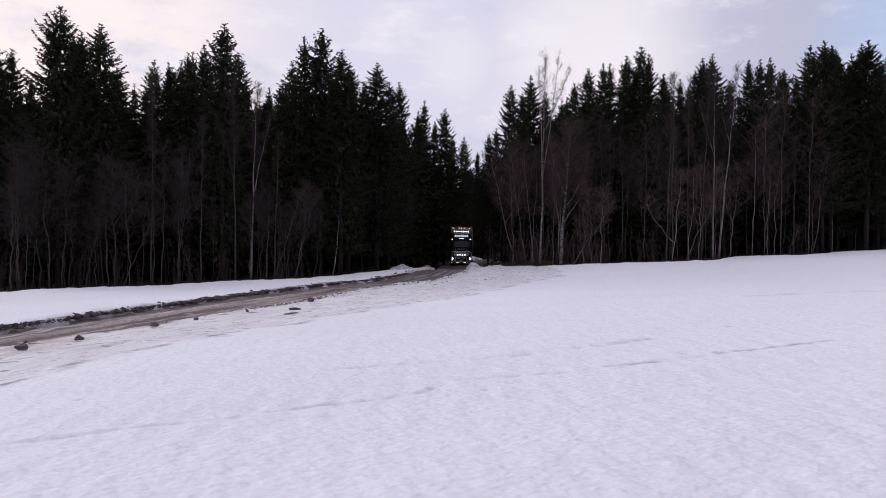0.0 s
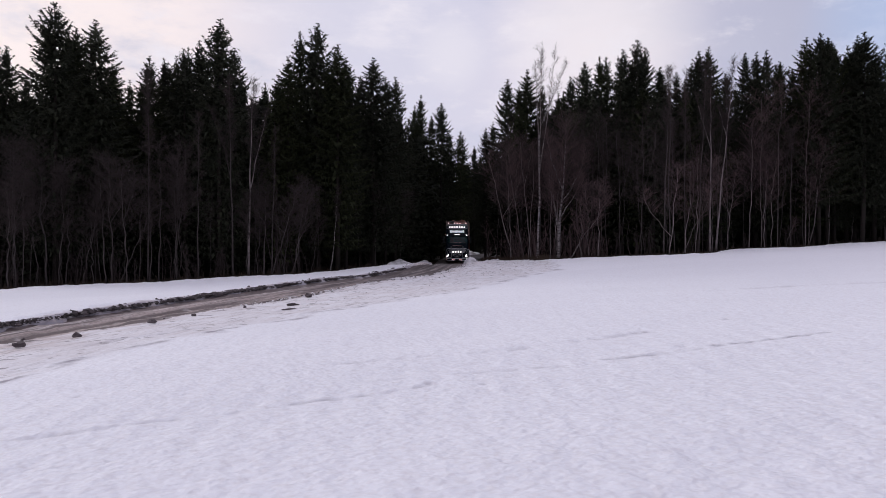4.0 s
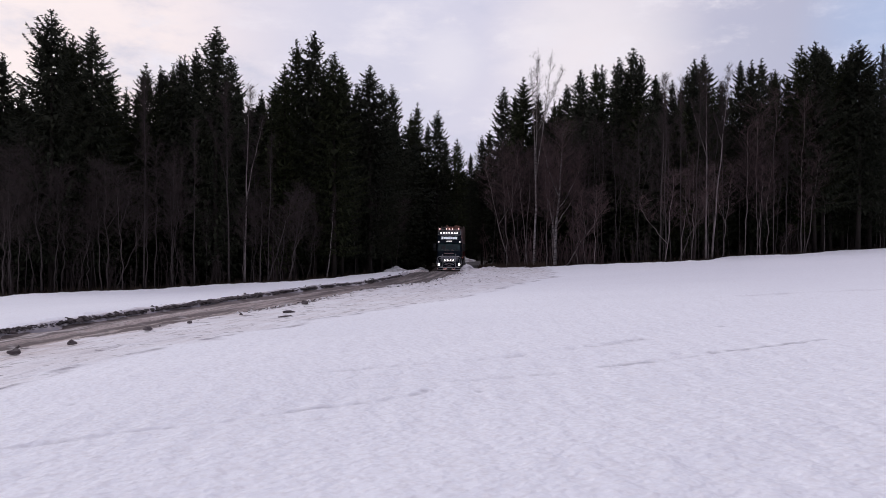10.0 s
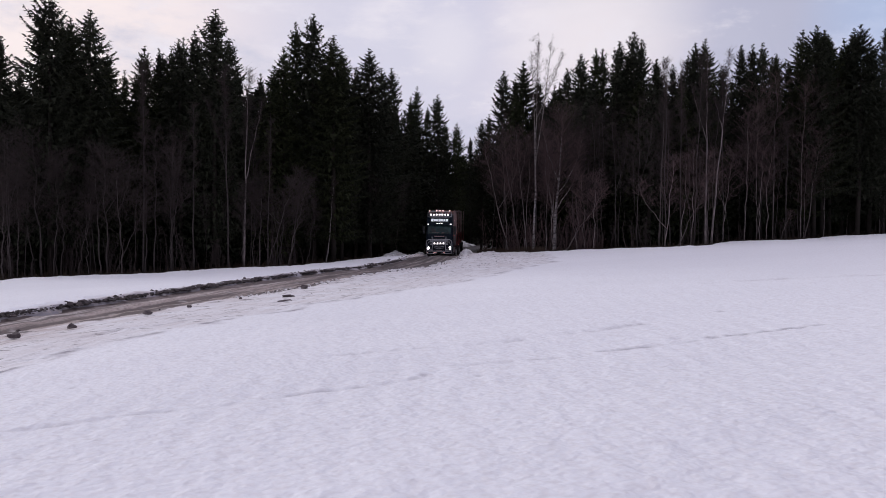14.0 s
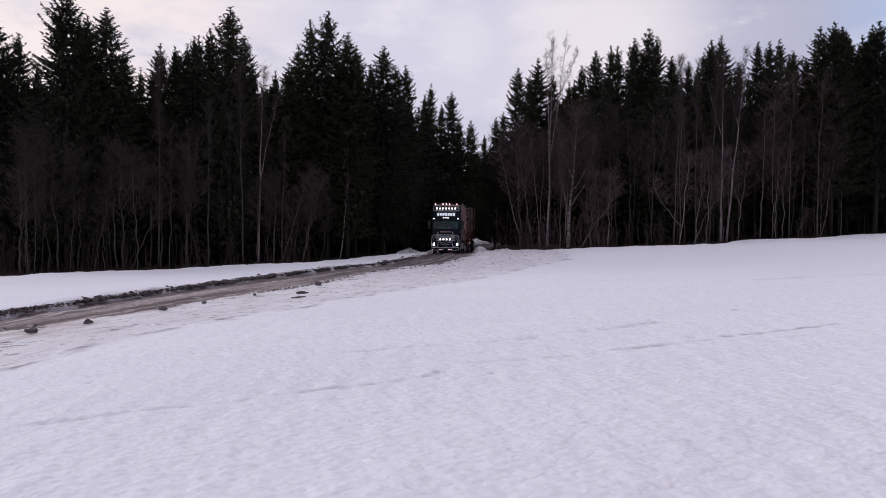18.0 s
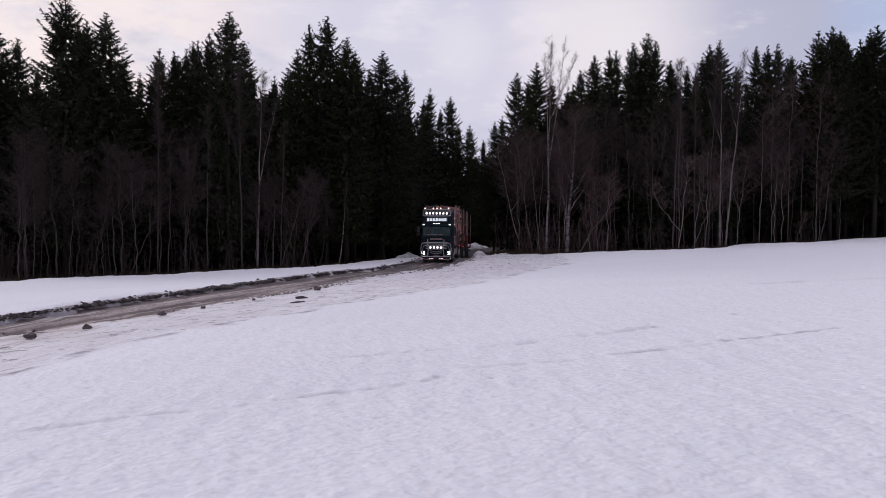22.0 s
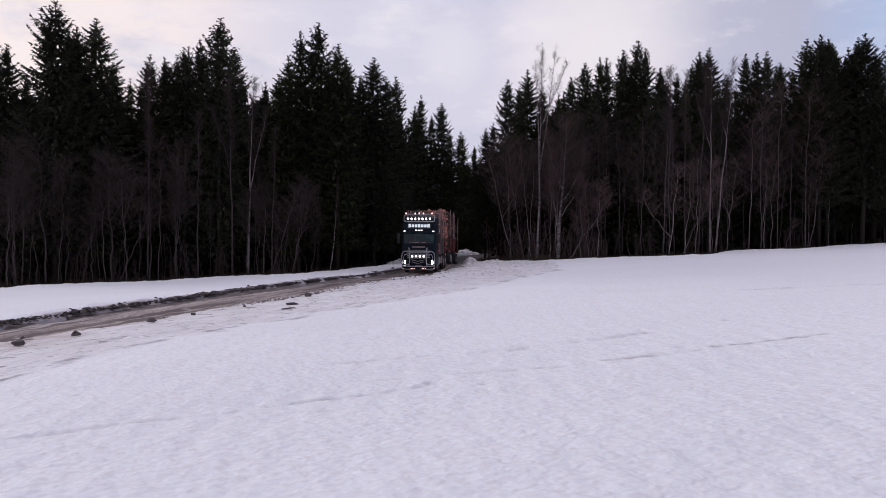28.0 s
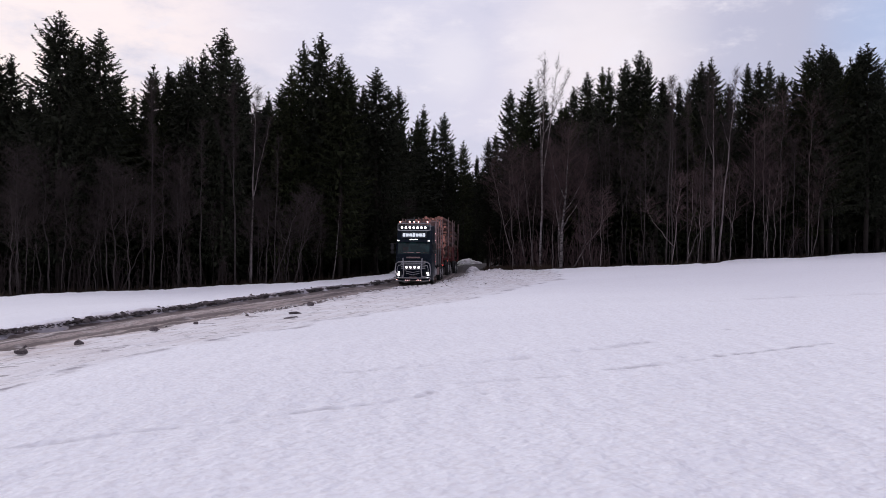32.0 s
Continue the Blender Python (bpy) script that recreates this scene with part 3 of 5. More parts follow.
# ---- spruces ----
def spruce_shapes(seed, height, radius, rise=0.0, lift=0.35, gaps=0.08, tops=1, foot=0.2, fine=1.0):
    """Crown and trunk of a spruce: whorls of boughs that droop below and rise towards the tip, fringed with narrow sprays and hanging twigs.
    rise tilts the boughs, lift turns up their ends, gaps is the share that is missing, tops the number of leaders, foot where the green begins, fine how close the sprays stand."""
    rng = random.Random(seed)
    crown, trunk = Shape(), Shape()
    lean = rng.uniform(-0.10, 0.10)

    def axis(z):
        return Vector((lean * math.sin(math.pi * z / height), 0.5 * lean * math.sin(2 * math.pi * z / height), z))

    trunk.tube([axis(height * u) for u in (0, 0.25, 0.5, 0.75, 0.9, 0.995)], [0.2, 0.16, 0.11, 0.06, 0.03, 0.008], 7)
    lobes = [(rng.uniform(0, 6.28), rng.uniform(0.5, 0.8 * height), rng.uniform(-0.35, 0.35)) for _ in range(14)]

    def bough(root, a, ln, tilt, turn_up, close=1.0):
        out, side = Vector((math.cos(a), math.sin(a), 0)), Vector((-math.sin(a), math.cos(a), 0))

        def on(f):
            return root + out * (ln * f) + Vector((0, 0, ln * (tilt * f + turn_up * f ** 2.2)))

        w = 0.016 + 0.006 * ln
        spine = [on(f) for f in ((0.0, 0.5, 1.0) if fine < 0.3 else (0.0, 0.35, 0.7, 1.0))]
        crown.add([q + side * (w * e) + Vector((0, 0, w * e * 0.5)) for q in spine for e in (-1, 1)], [(2 * i, 2 * i + 1, 2 * i + 3, 2 * i + 2) for i in range(len(spine) - 1)])
        n = max(2, int(fine * close * ln / 0.09))
        for k in range(n):
            f = 0.12 + 0.88 * (k + rng.random()) / n
            p = on(f)
            full = min((0.07 + 0.13 * min(1.0, ln / 0.7) + 0.26 * min(ln, 2.2) * (1.02 - f) ** 0.8) * rng.uniform(0.55, 1.3), 0.5)
            wide = 0.058 if fine > 0.6 else 0.07
            for s in (-1, 1):
                q = p + side * (s * full * rng.uniform(0.35, 0.85)) + out * (full * rng.uniform(0.2, 0.85)) + Vector((0, 0, full * rng.uniform(-0.85 + 0.6 * f, 0.2 + 0.25 * f)))
                base = (out * rng.uniform(0.3, 1.0) + Vector((0, 0, rng.uniform(-0.9, 0.9)))).normalized() * wide
                crown.add([p - base, q, p + base], [(0, 1, 2)])
            drop = (0.04 + 0.20 * min(ln, 2.4) * (1.05 - f)) * rng.uniform(0.4, 1.5)
            crown.add([p - out * wide * 1.2, p + side * rng.uniform(-0.16, 0.16) + out * 0.08 + Vector((0, 0, -drop)), p + out * wide * 1.5], [(0, 1, 2)])

    leaders = [(Vector((0, 0, 0)), 0.0)]
    for k in range(1, tops):
        a = rng.uniform(0, 6.28)
        leaders.append((Vector((math.cos(a), math.sin(a), 0)) * rng.uniform(0.55, 0.8), rng.uniform(0.15, 0.7)))
    for shift, below in leaders:
        top = height - below
        d = 0.10
        crown.tube([axis(top - 0.8) + shift * 0.8, axis(top - 0.3) + shift, axis(top) + shift], [0.05, 0.035, 0.006], 4)
        first = rng.uniform(0, 6.28)
        while d < (height * (1 - foot) if not below else 2.6):
            z = top - d
            reach = 1.08 * radius * min(1.0, d / 8.0) ** 0.72 * (1.0 if z > 0.25 * height else 0.85) * (0.7 if below else 1.0)
            reach *= 0.62 + 0.38 * min(1.0, d / 1.6)
            close = 1.0 if d < 8.5 else 0.5
            many = 4 if d < 0.7 or fine < 0.3 else 6
            first += 0.55
            for k in range(many):
                if rng.random() < gaps * (1.0 if d < 7 else 0.5):
                    continue
                a = first + 6.283 * k / many + rng.uniform(-0.35, 0.35)
                ln = reach * rng.uniform(0.68, 1.08) * (1.28 if rng.random() < 0.09 else 1.0)
                for la, ld, amt in lobes:
                    ln *= 1 + amt * math.exp(-((d - ld) / 0.9) ** 2) * max(0.0, math.cos(a - la))
                ln = min(ln, 1.22 * reach)
                tilt = (0.55 - 0.29 * d if d < 1.6 else 0.08 - 0.07 * (d - 1.6) if d < 6 else -0.24) + rise + rng.uniform(-0.13, 0.13)
                bough(axis(z + rng.uniform(-0.10, 0.10)) + shift, a, ln + 0.07, tilt, lift * rng.uniform(0.5, 1.4) if d > 0.8 else 0.05, close)
            for k in range(0 if fine < 0.3 else 3 if d < 9 else 2):
                bough(axis(z + rng.uniform(-0.30, 0.05)) + shift, rng.uniform(0, 6.28), reach * rng.uniform(0.3, 0.7) + 0.05, rise + rng.uniform(-0.25, 0.25), lift * 0.5, close)
            # the close inner shoots round the stem, which no light comes through
            if d > 0.7:
                for k in range(int((12 + 9 * reach) * (close if fine > 0.6 else 0.7 if fine > 0.3 else 1.2))):
                    a = rng.uniform(0, 6.28)
                    r = reach * rng.uniform(0.08, 0.62)
                    q = axis(z) + shift + Vector((math.cos(a) * r, math.sin(a) * r, rng.uniform(-0.35, 0.35)))
                    s = Vector((-math.sin(a), math.cos(a), rng.uniform(-0.5, 0.5))) * rng.uniform(0.06, 0.13) / (1.0 if fine > 0.6 else 0.7 if fine > 0.3 else 0.32)
                    crown.add([q - s, q + s, q + Vector((math.cos(a) * 0.25, math.sin(a) * 0.25, -rng.uniform(0.15, 0.45)))], [(0, 1, 2)])
            d += (0.24 + 0.035 * min(d, 6)) * rng.uniform(0.85, 1.2) / (1 if fine > 0.6 else 0.62)
    return crown, trunk


STAND = 18.0


def spruce_kind(seed, radius, mat, **habit):
    crown, trunk = spruce_shapes(seed, STAND, radius, **habit)
    return crown.mesh("crown", mat), trunk.mesh("trunk", spruce_bark, True)


KINDS = {"open": [spruce_kind(11, 2.7, needles[0], rise=0.18, lift=0.55, gaps=0.15, foot=0.10)],
         "cone": [spruce_kind(12, 2.4, needles[1], foot=0.10), spruce_kind(13, 2.5, needles[0], rise=-0.05, gaps=0.05, foot=0.08)],
         "tiers": [spruce_kind(14, 2.3, needles[0], rise=-0.10, lift=0.6, gaps=0.2, foot=0.10), spruce_kind(15, 2.2, needles[0], rise=-0.2, lift=0.7, gaps=0.16, foot=0.08)],
         "slim": [spruce_kind(16, 2.0, needles[0], rise=0.1, lift=0.3, gaps=0.1, foot=0.08), spruce_kind(17, 1.9, needles[1], rise=-0.1, lift=0.5, gaps=0.12, foot=0.12)],
         "thin": [spruce_kind(18, 2.2, needles[0], rise=0.25, lift=0.35, gaps=0.38, foot=0.15)],
         "blunt": [spruce_kind(19, 2.9, needles[1], rise=0.22, lift=0.35, gaps=0.1, tops=3, foot=0.2), spruce_kind(20, 3.0, needles[0], rise=0.1, lift=0.4, gaps=0.14, tops=2, foot=0.2)]}
deep_shapes = [spruce_shapes(31, STAND, 3.0, foot=0.02, fine=0.2), spruce_shapes(32, STAND, 3.2, foot=0.02, fine=0.2, rise=-0.1)]
deep_spots = []                              # shape, x, y, height, width of the crowded trees behind the edge, joined once all are known
filler = [spruce_kind(21, 2.6, needles[0], foot=0.03, fine=0.42), spruce_kind(22, 2.4, needles[0], foot=0.05, fine=0.42, rise=-0.1), spruce_kind(23, 2.8, needles[1], foot=0.03, fine=0.42, lift=0.5)]


def spruce(kind, x, y, h, wide, label, group):
    root = new("spruce")
    root.matrix_basis = Matrix.Translation((x, y, float(land(x, y)) - 0.12)) @ Matrix.Rotation(random.uniform(0, 6.28), 4, "Z") @ Matrix.Diagonal((wide, wide, h / STAND, 1))
    part("crown", kind[0], None, root)
    part("trunk", kind[1], None, root)
    return tagged(root, label, "spruce tree", group)


WEST_WOOD = [(-33.91, 54, 17.5, 1.16, "cone"), (-33.01, 56, 18.6, 1.16, "cone"), (-31.14, 56, 17.0, 0.89, "thin"), (-31.92, 60, 15.7, 0.84, "thin"),
             (-26.71, 54, 19.2, 1.26, "open"), (-27.16, 58, 18.7, 0.83, "blunt"), (-24.79, 56, 18.6, 1.10, "cone"),
             (-25.29, 60, 16.4, 0.89, "cone"), (-28.81, 72, 17.8, 0.66, "slim"), (-22.50, 60, 16.9, 0.84, "cone"), (-23.53, 66, 18.2, 0.72, "slim"),
             (-22.49, 66, 18.3, 0.84, "slim"), (-21.26, 64, 18.4, 0.73, "thin"), (-21.55, 66, 19.0, 0.63, "thin"), (-19.63, 63, 18.8, 0.89, "tiers"),
             (-16.58, 58, 18.9, 1.21, "tiers"), (-16.62, 62, 17.8, 0.84, "cone"), (-16.48, 72, 17.1, 0.58, "thin")]
MIDDLE_WOOD = [(-14.07, 66, 16.1, 0.85, "cone"), (-12.82, 64, 17.4, 0.96, "cone"), (-12.19, 66, 19.9, 1.04, "slim"), (-10.56, 65, 20.3, 1.13, "tiers"),
               (-8.81, 64, 18.2, 1.13, "cone"), (-8.38, 66, 17.7, 0.79, "tiers"), (-7.86, 72, 17.3, 0.91, "open"), (-6.44, 70, 18.5, 1.13, "cone"),
               (-5.70, 74, 17.7, 0.79, "cone"), (-5.00, 77, 18.3, 0.85, "tiers"), (-3.58, 88, 17.2, 0.84, "slim"), (-2.95, 90, 18.7, 0.84, "slim"),
               (-1.83, 95, 17.2, 0.78, "slim"), (-0.59, 92, 18.1, 0.96, "tiers"), (0.29, 100, 16.1, 0.91, "slim"), (2.21, 124, 19.3, 0.98, "cone"),
               (4.44, 127, 17.3, 0.78, "slim"), (4.33, 88, 14.5, 0.66, "tiers"), (5.85, 100, 16.8, 0.78, "slim")]
EAST_WOOD = [(6.72, 88, 19.8, 1.06, "tiers"), (8.51, 84, 19.8, 1.06, "cone"), (7.85, 86, 18.4, 0.81, "slim"), (10.37, 86, 18.4, 0.87, "slim"),
             (12.37, 88, 17.9, 0.94, "slim"), (13.12, 84, 18.9, 1.01, "slim"), (12.34, 84, 17.4, 0.81, "slim"), (13.86, 80, 19.5, 1.00, "cone"),
             (15.40, 80, 19.9, 0.94, "slim"), (16.43, 82, 20.3, 0.82, "thin"), (16.85, 76, 19.6, 1.00, "tiers"), (17.72, 76, 18.6, 0.94, "slim"),
             (18.02, 75, 20.2, 1.12, "thin"), (18.96, 76, 19.7, 0.82, "thin"), (20.38, 76, 17.8, 1.01, "slim"), (22.58, 78, 17.6, 0.71, "thin"),
             (23.16, 73, 18.5, 0.94, "tiers"), (24.37, 74, 19.0, 0.94, "cone"), (23.10, 75, 17.8, 0.81, "slim"), (27.37, 78, 17.3, 0.94, "slim"),
             (30.00, 80, 19.7, 0.87, "slim"),
             (31.28, 86, 17.6, 0.80, "slim"), (28.64, 84, 17.5, 0.80, "slim"), (33.24, 86, 18.8, 0.90, "cone"), (25.22, 84, 18.1, 0.80, "slim")]
FAR_EAST_WOOD = [(30.36, 78, 19.2, 0.88, "tiers"), (30.96, 77, 19.2, 0.88, "tiers"), (33.54, 80, 18.6, 0.72, "blunt"), (34.36, 79, 17.5, 0.88, "slim"),
                 (35.25, 78, 20.4, 1.10, "cone"), (36.17, 77, 20.5, 1.11, "blunt"), (37.85, 79, 20.5, 0.92, "blunt"), (39.13, 80, 19.6, 0.99, "cone"),
                 (41.33, 82, 20.3, 1.10, "cone"), (42.21, 82, 20.4, 0.88, "cone"), (40.92, 78, 20.7, 1.21, "blunt"), (43.12, 80, 19.1, 1.21, "tiers"),
                 (46.65, 84, 21.7, 0.77, "thin"), (48.40, 83, 20.5, 1.10, "cone"), (51.98, 84, 20.3, 1.21, "cone"), (55.63, 85, 21.2, 1.10, "cone")]
DEEP_WOOD = [(2.4, 131, 15.6, 1.10, "cone"), (5.8, 136, 16.4, 1.10, "cone"), (3.6, 140, 16.0, 1.20, "cone"), (0.2, 124, 16.6, 1.00, "cone"), (7.6, 140, 17.0, 1.20, "cone")]
tall = []
for wood in (WEST_WOOD, MIDDLE_WOOD, EAST_WOOD, FAR_EAST_WOOD, DEEP_WOOD):
    for x, y, h, wide, habit in wood:
        tall.append((x / y, (float(land(x, y)) + h - 2.45) / y))
        label = "slender dark green spruce among taller ones" if wide < 0.75 else "broad tall dark green spruce at the forest edge" if wide > 1.08 else "tall dark green spruce in the forest edge"
        spruce(random.choice(KINDS[habit]), x, y, h, wide, label, "spruces of the forest edge")


def under_skyline(k):
    """Greatest slope of sight that a tree on this bearing may reach without overtopping its neighbours."""
    near = sorted(tall, key=lambda q: abs(q[0] - k))[:2]
    return min(q[1] for q in near)


def fill_wood():
    rng = random.Random(5)
    made = []
    tries = 0
    while len(made) < 240 and tries < 6000:
        tries += 1
        k = rng.uniform(-0.72, 0.72)
        deep = rng.choice((rng.uniform(5.5, 10), rng.uniform(10, 20), rng.uniform(14, 34)))
        y = float(edge_y(k)) + deep
        x = k * y
        off, _ = from_way([x], [y])
        if abs(off[0]) < 4.6 or any((x - a) ** 2 + (y - b) ** 2 < 3.2 for a, b in made):
            continue
        top = (under_skyline(k) - rng.choice((rng.uniform(0.004, 0.03), rng.uniform(0.01, 0.06)))) * y + 2.45 - float(land(x, y))
        h = min(top, rng.uniform(12.5, 20.5))
        if h < 4:
            continue
        made.append((x, y))
        if deep < 10:
            spruce(rng.choice(filler), x, y, h, rng.uniform(0.85, 1.2), "dark spruce crowded inside the forest", "spruces inside the forest")
        else:
            deep_spots.append((rng.randrange(2), x, y, h, rng.uniform(0.85, 1.2)))


fill_wood()


# ---- leafless trees ----
def bare_shapes(seed, height, stems, spread, twigs, base_r, low=0.25, bend=0.05, steep=0.8, reach=1.0):
    """Trunk, boughs and twigs of a leafless tree with one or several stems."""
    rng = random.Random(seed)
    trunk, boughs = Shape(), Shape()

    def grow(p, d, ln, steps, wob, up, home=0.0):
        """A wandering line; home pulls it back over the root."""
        pts, root = [p], p
        for _ in range(steps):
            back = (root - p) * home
            d = (d + Vector((rng.gauss(0, wob) + back.x, rng.gauss(0, wob) + back.y, rng.gauss(0, wob * 0.5) + up))).normalized()
            p = p + d * (ln / steps)
            pts.append(p)
        return pts

    def sprig(p, d, ln):
        pts = grow(p, d, ln, 1, 0.22, 0.08)
        boughs.tube(pts, [0.008, 0.003], 3, False)

    for s in range(stems):
        a = rng.uniform(0, 6.28)
        out = 0.0 if stems == 1 else rng.uniform(0.04, spread)
        d = Vector((math.cos(a) * out, math.sin(a) * out, 1)).normalized()
        hs = height * (1.0 if s == 0 else rng.uniform(0.6, 0.98))
        steps = 14
        start = Vector((math.cos(a) * 0.25 * (stems > 1), math.sin(a) * 0.25 * (stems > 1), -0.15))
        stem = grow(start, d, hs, steps, bend, 0.06, 0.10 if stems == 1 else 0.035)
        radii = [base_r * (1 - 0.92 * i / steps) ** 0.8 + 0.006 for i in range(steps + 1)]
        trunk.tube(stem, radii, 6)
        n = int(twigs / stems)
        for b in range(n):
            f = low + (0.98 - low) * (b + rng.random()) / n
            i = min(int(f * steps), steps - 1)
            p = stem[i].lerp(stem[i + 1], f * steps - i)
            a2 = rng.uniform(0, 6.28)
            dd = Vector((math.cos(a2), math.sin(a2), steep + rng.uniform(-0.45, 0.5))).normalized()
            ln = reach * hs * rng.uniform(0.09, 0.24) * (1.15 - 0.75 * f)
            rad = max(radii[i] * rng.uniform(0.25, 0.5), 0.008)
            limb = grow(p, dd, ln, 4, 0.2, 0.05)
            boughs.tube(limb, [rad, rad * 0.75, rad * 0.55, rad * 0.38, 0.004], 4, False)
            for q in range(5):
                g = rng.uniform(0.25, 1.0)
                j = min(int(g * 4), 3)
                a3 = rng.uniform(0, 6.28)
                way3 = (limb[j + 1] - limb[j]).normalized() + Vector((math.cos(a3), math.sin(a3), rng.uniform(-0.2, 0.8))) * 0.8
                sprig(limb[j].lerp(limb[j + 1], g * 4 - j), way3.normalized(), ln * rng.uniform(0.25, 0.55) + 0.15)
    return trunk, boughs


def bare_kind(bark, bough_mat, *spec, **more):
    t, b = bare_shapes(*spec, **more)
    return t.mesh("trunk", bark, True), b.mesh("crown", bough_mat)


red_bushes = [bare_kind(red_twigs, red_twigs, s, 3.2, 5, 0.6, 26, 0.024, low=0.12, bend=0.09) for s in (54, 55)]
bushes = [bare_kind(twig_bark, twig_bark, s, 3.2, 5, 0.55, 26, 0.022, low=0.12, bend=0.09) for s in (51, 52, 53)]


def bare_tree(name, kind, full, x, y, h, lean_x, label, group, wide=1.0, turned=True):
    root = new(name)
    k = h / full
    turn = Matrix.Rotation(math.atan2(lean_x, h), 4, "Y") @ Matrix.Rotation(random.uniform(0, 6.28) if turned else 0.0, 4, "Z")
    root.matrix_basis = Matrix.Translation((x, y, float(land(x, y)) - 0.05)) @ turn @ Matrix.Diagonal((k * wide, k * wide, k, 1))
    part("trunk", kind[0], None, root)
    tagged(part("crown", kind[1], None, root), kind="stuff")
    return tagged(root, label, "bare tree", group)


def wander(rng, p, q, n, amount):
    """A crooked line from p to q."""
    pts, off = [], Vector((0, 0, 0))
    for i in range(n + 1):
        f = i / n
        off = off * 0.75 + Vector((rng.gauss(0, amount), rng.gauss(0, amount), 0))
        pts.append(p.lerp(q, f) + off * math.sin(math.pi * f) ** 0.5)
    return pts


def along(pts, f):
    """Point and direction at the share f of a line."""
    n = len(pts) - 1
    i = min(int(f * n), n - 1)
    return pts[i].lerp(pts[i + 1], f * n - i), (pts[i + 1] - pts[i]).normalized()


def stem_tree(seed, h, lean, r, arms, bark, upright=False, limbs=24, low=0.34, twigs=None):
    """A leafless tree: a crooked stem, its arms, side limbs that arch outwards and a haze of twigs. arms: (share of the height, sideways reach, top as a share)."""
    rng = random.Random(seed)
    trunk, crown = Shape(), Shape()
    bend = 0.038 if upright else 0.065
    root, tip = Vector((0, 0, -0.15)), Vector((lean, rng.uniform(-0.3, 0.3), h))
    stem = wander(rng, root, tip, 14, bend)
    trunk.tube(stem, [r * (1 - i / 14) ** 1.1 * (1.25 if i == 0 else 1.0) + 0.007 for i in range(15)], 7)
    lines = [(stem, low, limbs, h)]
    for at, reach, top in arms:
        p, _ = along(stem, at)
        q = Vector((reach, rng.uniform(-0.6, 0.6), h * top))
        arm = wander(rng, p, q, 9, bend)
        elbow = Vector((0.0 if upright else reach * 0.35, 0, 0))
        arm = [v + elbow * math.sin(math.pi * i / 9) * 0.5 for i, v in enumerate(arm)]
        r0 = r * (1 - at) ** 1.1 * (0.75 if upright or r < 0.1 else 0.5)
        trunk.tube(arm, [r0 * (1 - i / 9) + 0.006 for i in range(10)], 6)
        lines.append((arm, 0.15 if at > 0.3 else 0.4, int(limbs * 0.6), (q - p).length))
    for line, start, count, size in lines:
        for b in range(count):
            f = start + (0.99 - start) * ((b + rng.random()) / count) ** (0.9 if upright else 0.65)
            p, d0 = along(line, f)
            a = rng.uniform(0, 6.28)
            up = rng.uniform(1.3, 3.2) if upright else rng.uniform(0.25, 1.1)
            d = (Vector((math.cos(a), math.sin(a), up)) + d0 * 0.4).normalized()
            ln = rng.uniform(0.4, 1.0) * (0.055 * size * (1.3 - 0.7 * f) + 0.4 if upright else 0.24 * size * (1.2 - 0.6 * f) + 0.35)
            limb = [p]
            for k in range(4):
                d = (d + Vector((rng.gauss(0, 0.16), rng.gauss(0, 0.16), rng.gauss(-0.03, 0.14)))).normalized()
                limb.append(limb[-1] + d * ln / 4)
            rad = min(0.24 * r, 0.028) * rng.uniform(0.6, 1.0) if not upright else 0.006
            crown.tube(limb, [rad + 0.004, rad * 0.8 + 0.003, rad * 0.6 + 0.002, rad * 0.4 + 0.002, 0.003], 3, False)
            for t in range(8 if upright else 9):
                p2, d2 = along(limb, rng.uniform(0.2, 1.0))
                a2 = rng.uniform(0, 6.28)
                d3 = (d2 * 0.8 + Vector((math.cos(a2), math.sin(a2), rng.uniform(-0.1, 0.8)))).normalized()
                l2 = ln * rng.uniform(0.2, 0.5) + 0.12
                e2 = p2 + d3 * l2
                crown.tube([p2, e2], [0.0065, 0.003], 3, False)
                for _ in range(2):
                    a4 = rng.uniform(0, 6.28)
                    d4 = (d3 + Vector((math.cos(a4), math.sin(a4), rng.uniform(-0.3, 0.6))) * 0.8).normalized()
                    q = p2.lerp(e2, rng.uniform(0.3, 0.9))
                    w = Vector((0.005, 0.002, 0))
                    crown.add([q - w, q + w, q + d4 * l2 * rng.uniform(0.4, 0.8)], [(0, 1, 2)])
    return trunk.mesh("trunk", bark, True), crown.mesh("crown", twigs or twig_bark)


# bearing (x over y), height, lean of the top, stem radius, then arms: share of the height, sideways reach, top
WEST_ALDERS = [(-0.555, 6.1, -0.2, 0.07), (-0.546, 8.5, -0.2, 0.06, (0.42, 0.9, 0.85)), (-0.507, 8.7, -0.4, 0.08, (0.5, 0.8, 0.85)), (-0.519, 6.1, -0.2, 0.05), (-0.492, 7.2, 0.6, 0.05),
               (-0.482, 6.5, 0.1, 0.055), (-0.487, 3.2, 0.0, 0.04), (-0.461, 5.2, 0.9, 0.05), (-0.431, 7.8, -0.6, 0.062, (0.55, 0.7, 0.97)), (-0.423, 7.6, -0.2, 0.068, (0.5, 0.7, 0.8)),
               (-0.405, 7.2, -0.2, 0.055, (0.55, 0.9, 0.9)), (-0.415, 4.8, 2.4, 0.055), (-0.376, 6.3, 0.0, 0.055), (-0.364, 8.8, 0.1, 0.055), (-0.342, 6.1, -0.2, 0.05, (0.55, 1.5, 0.9)),
               (-0.447, 4.1, -0.1, 0.04), (-0.538, 6.4, 0.0, 0.04)]
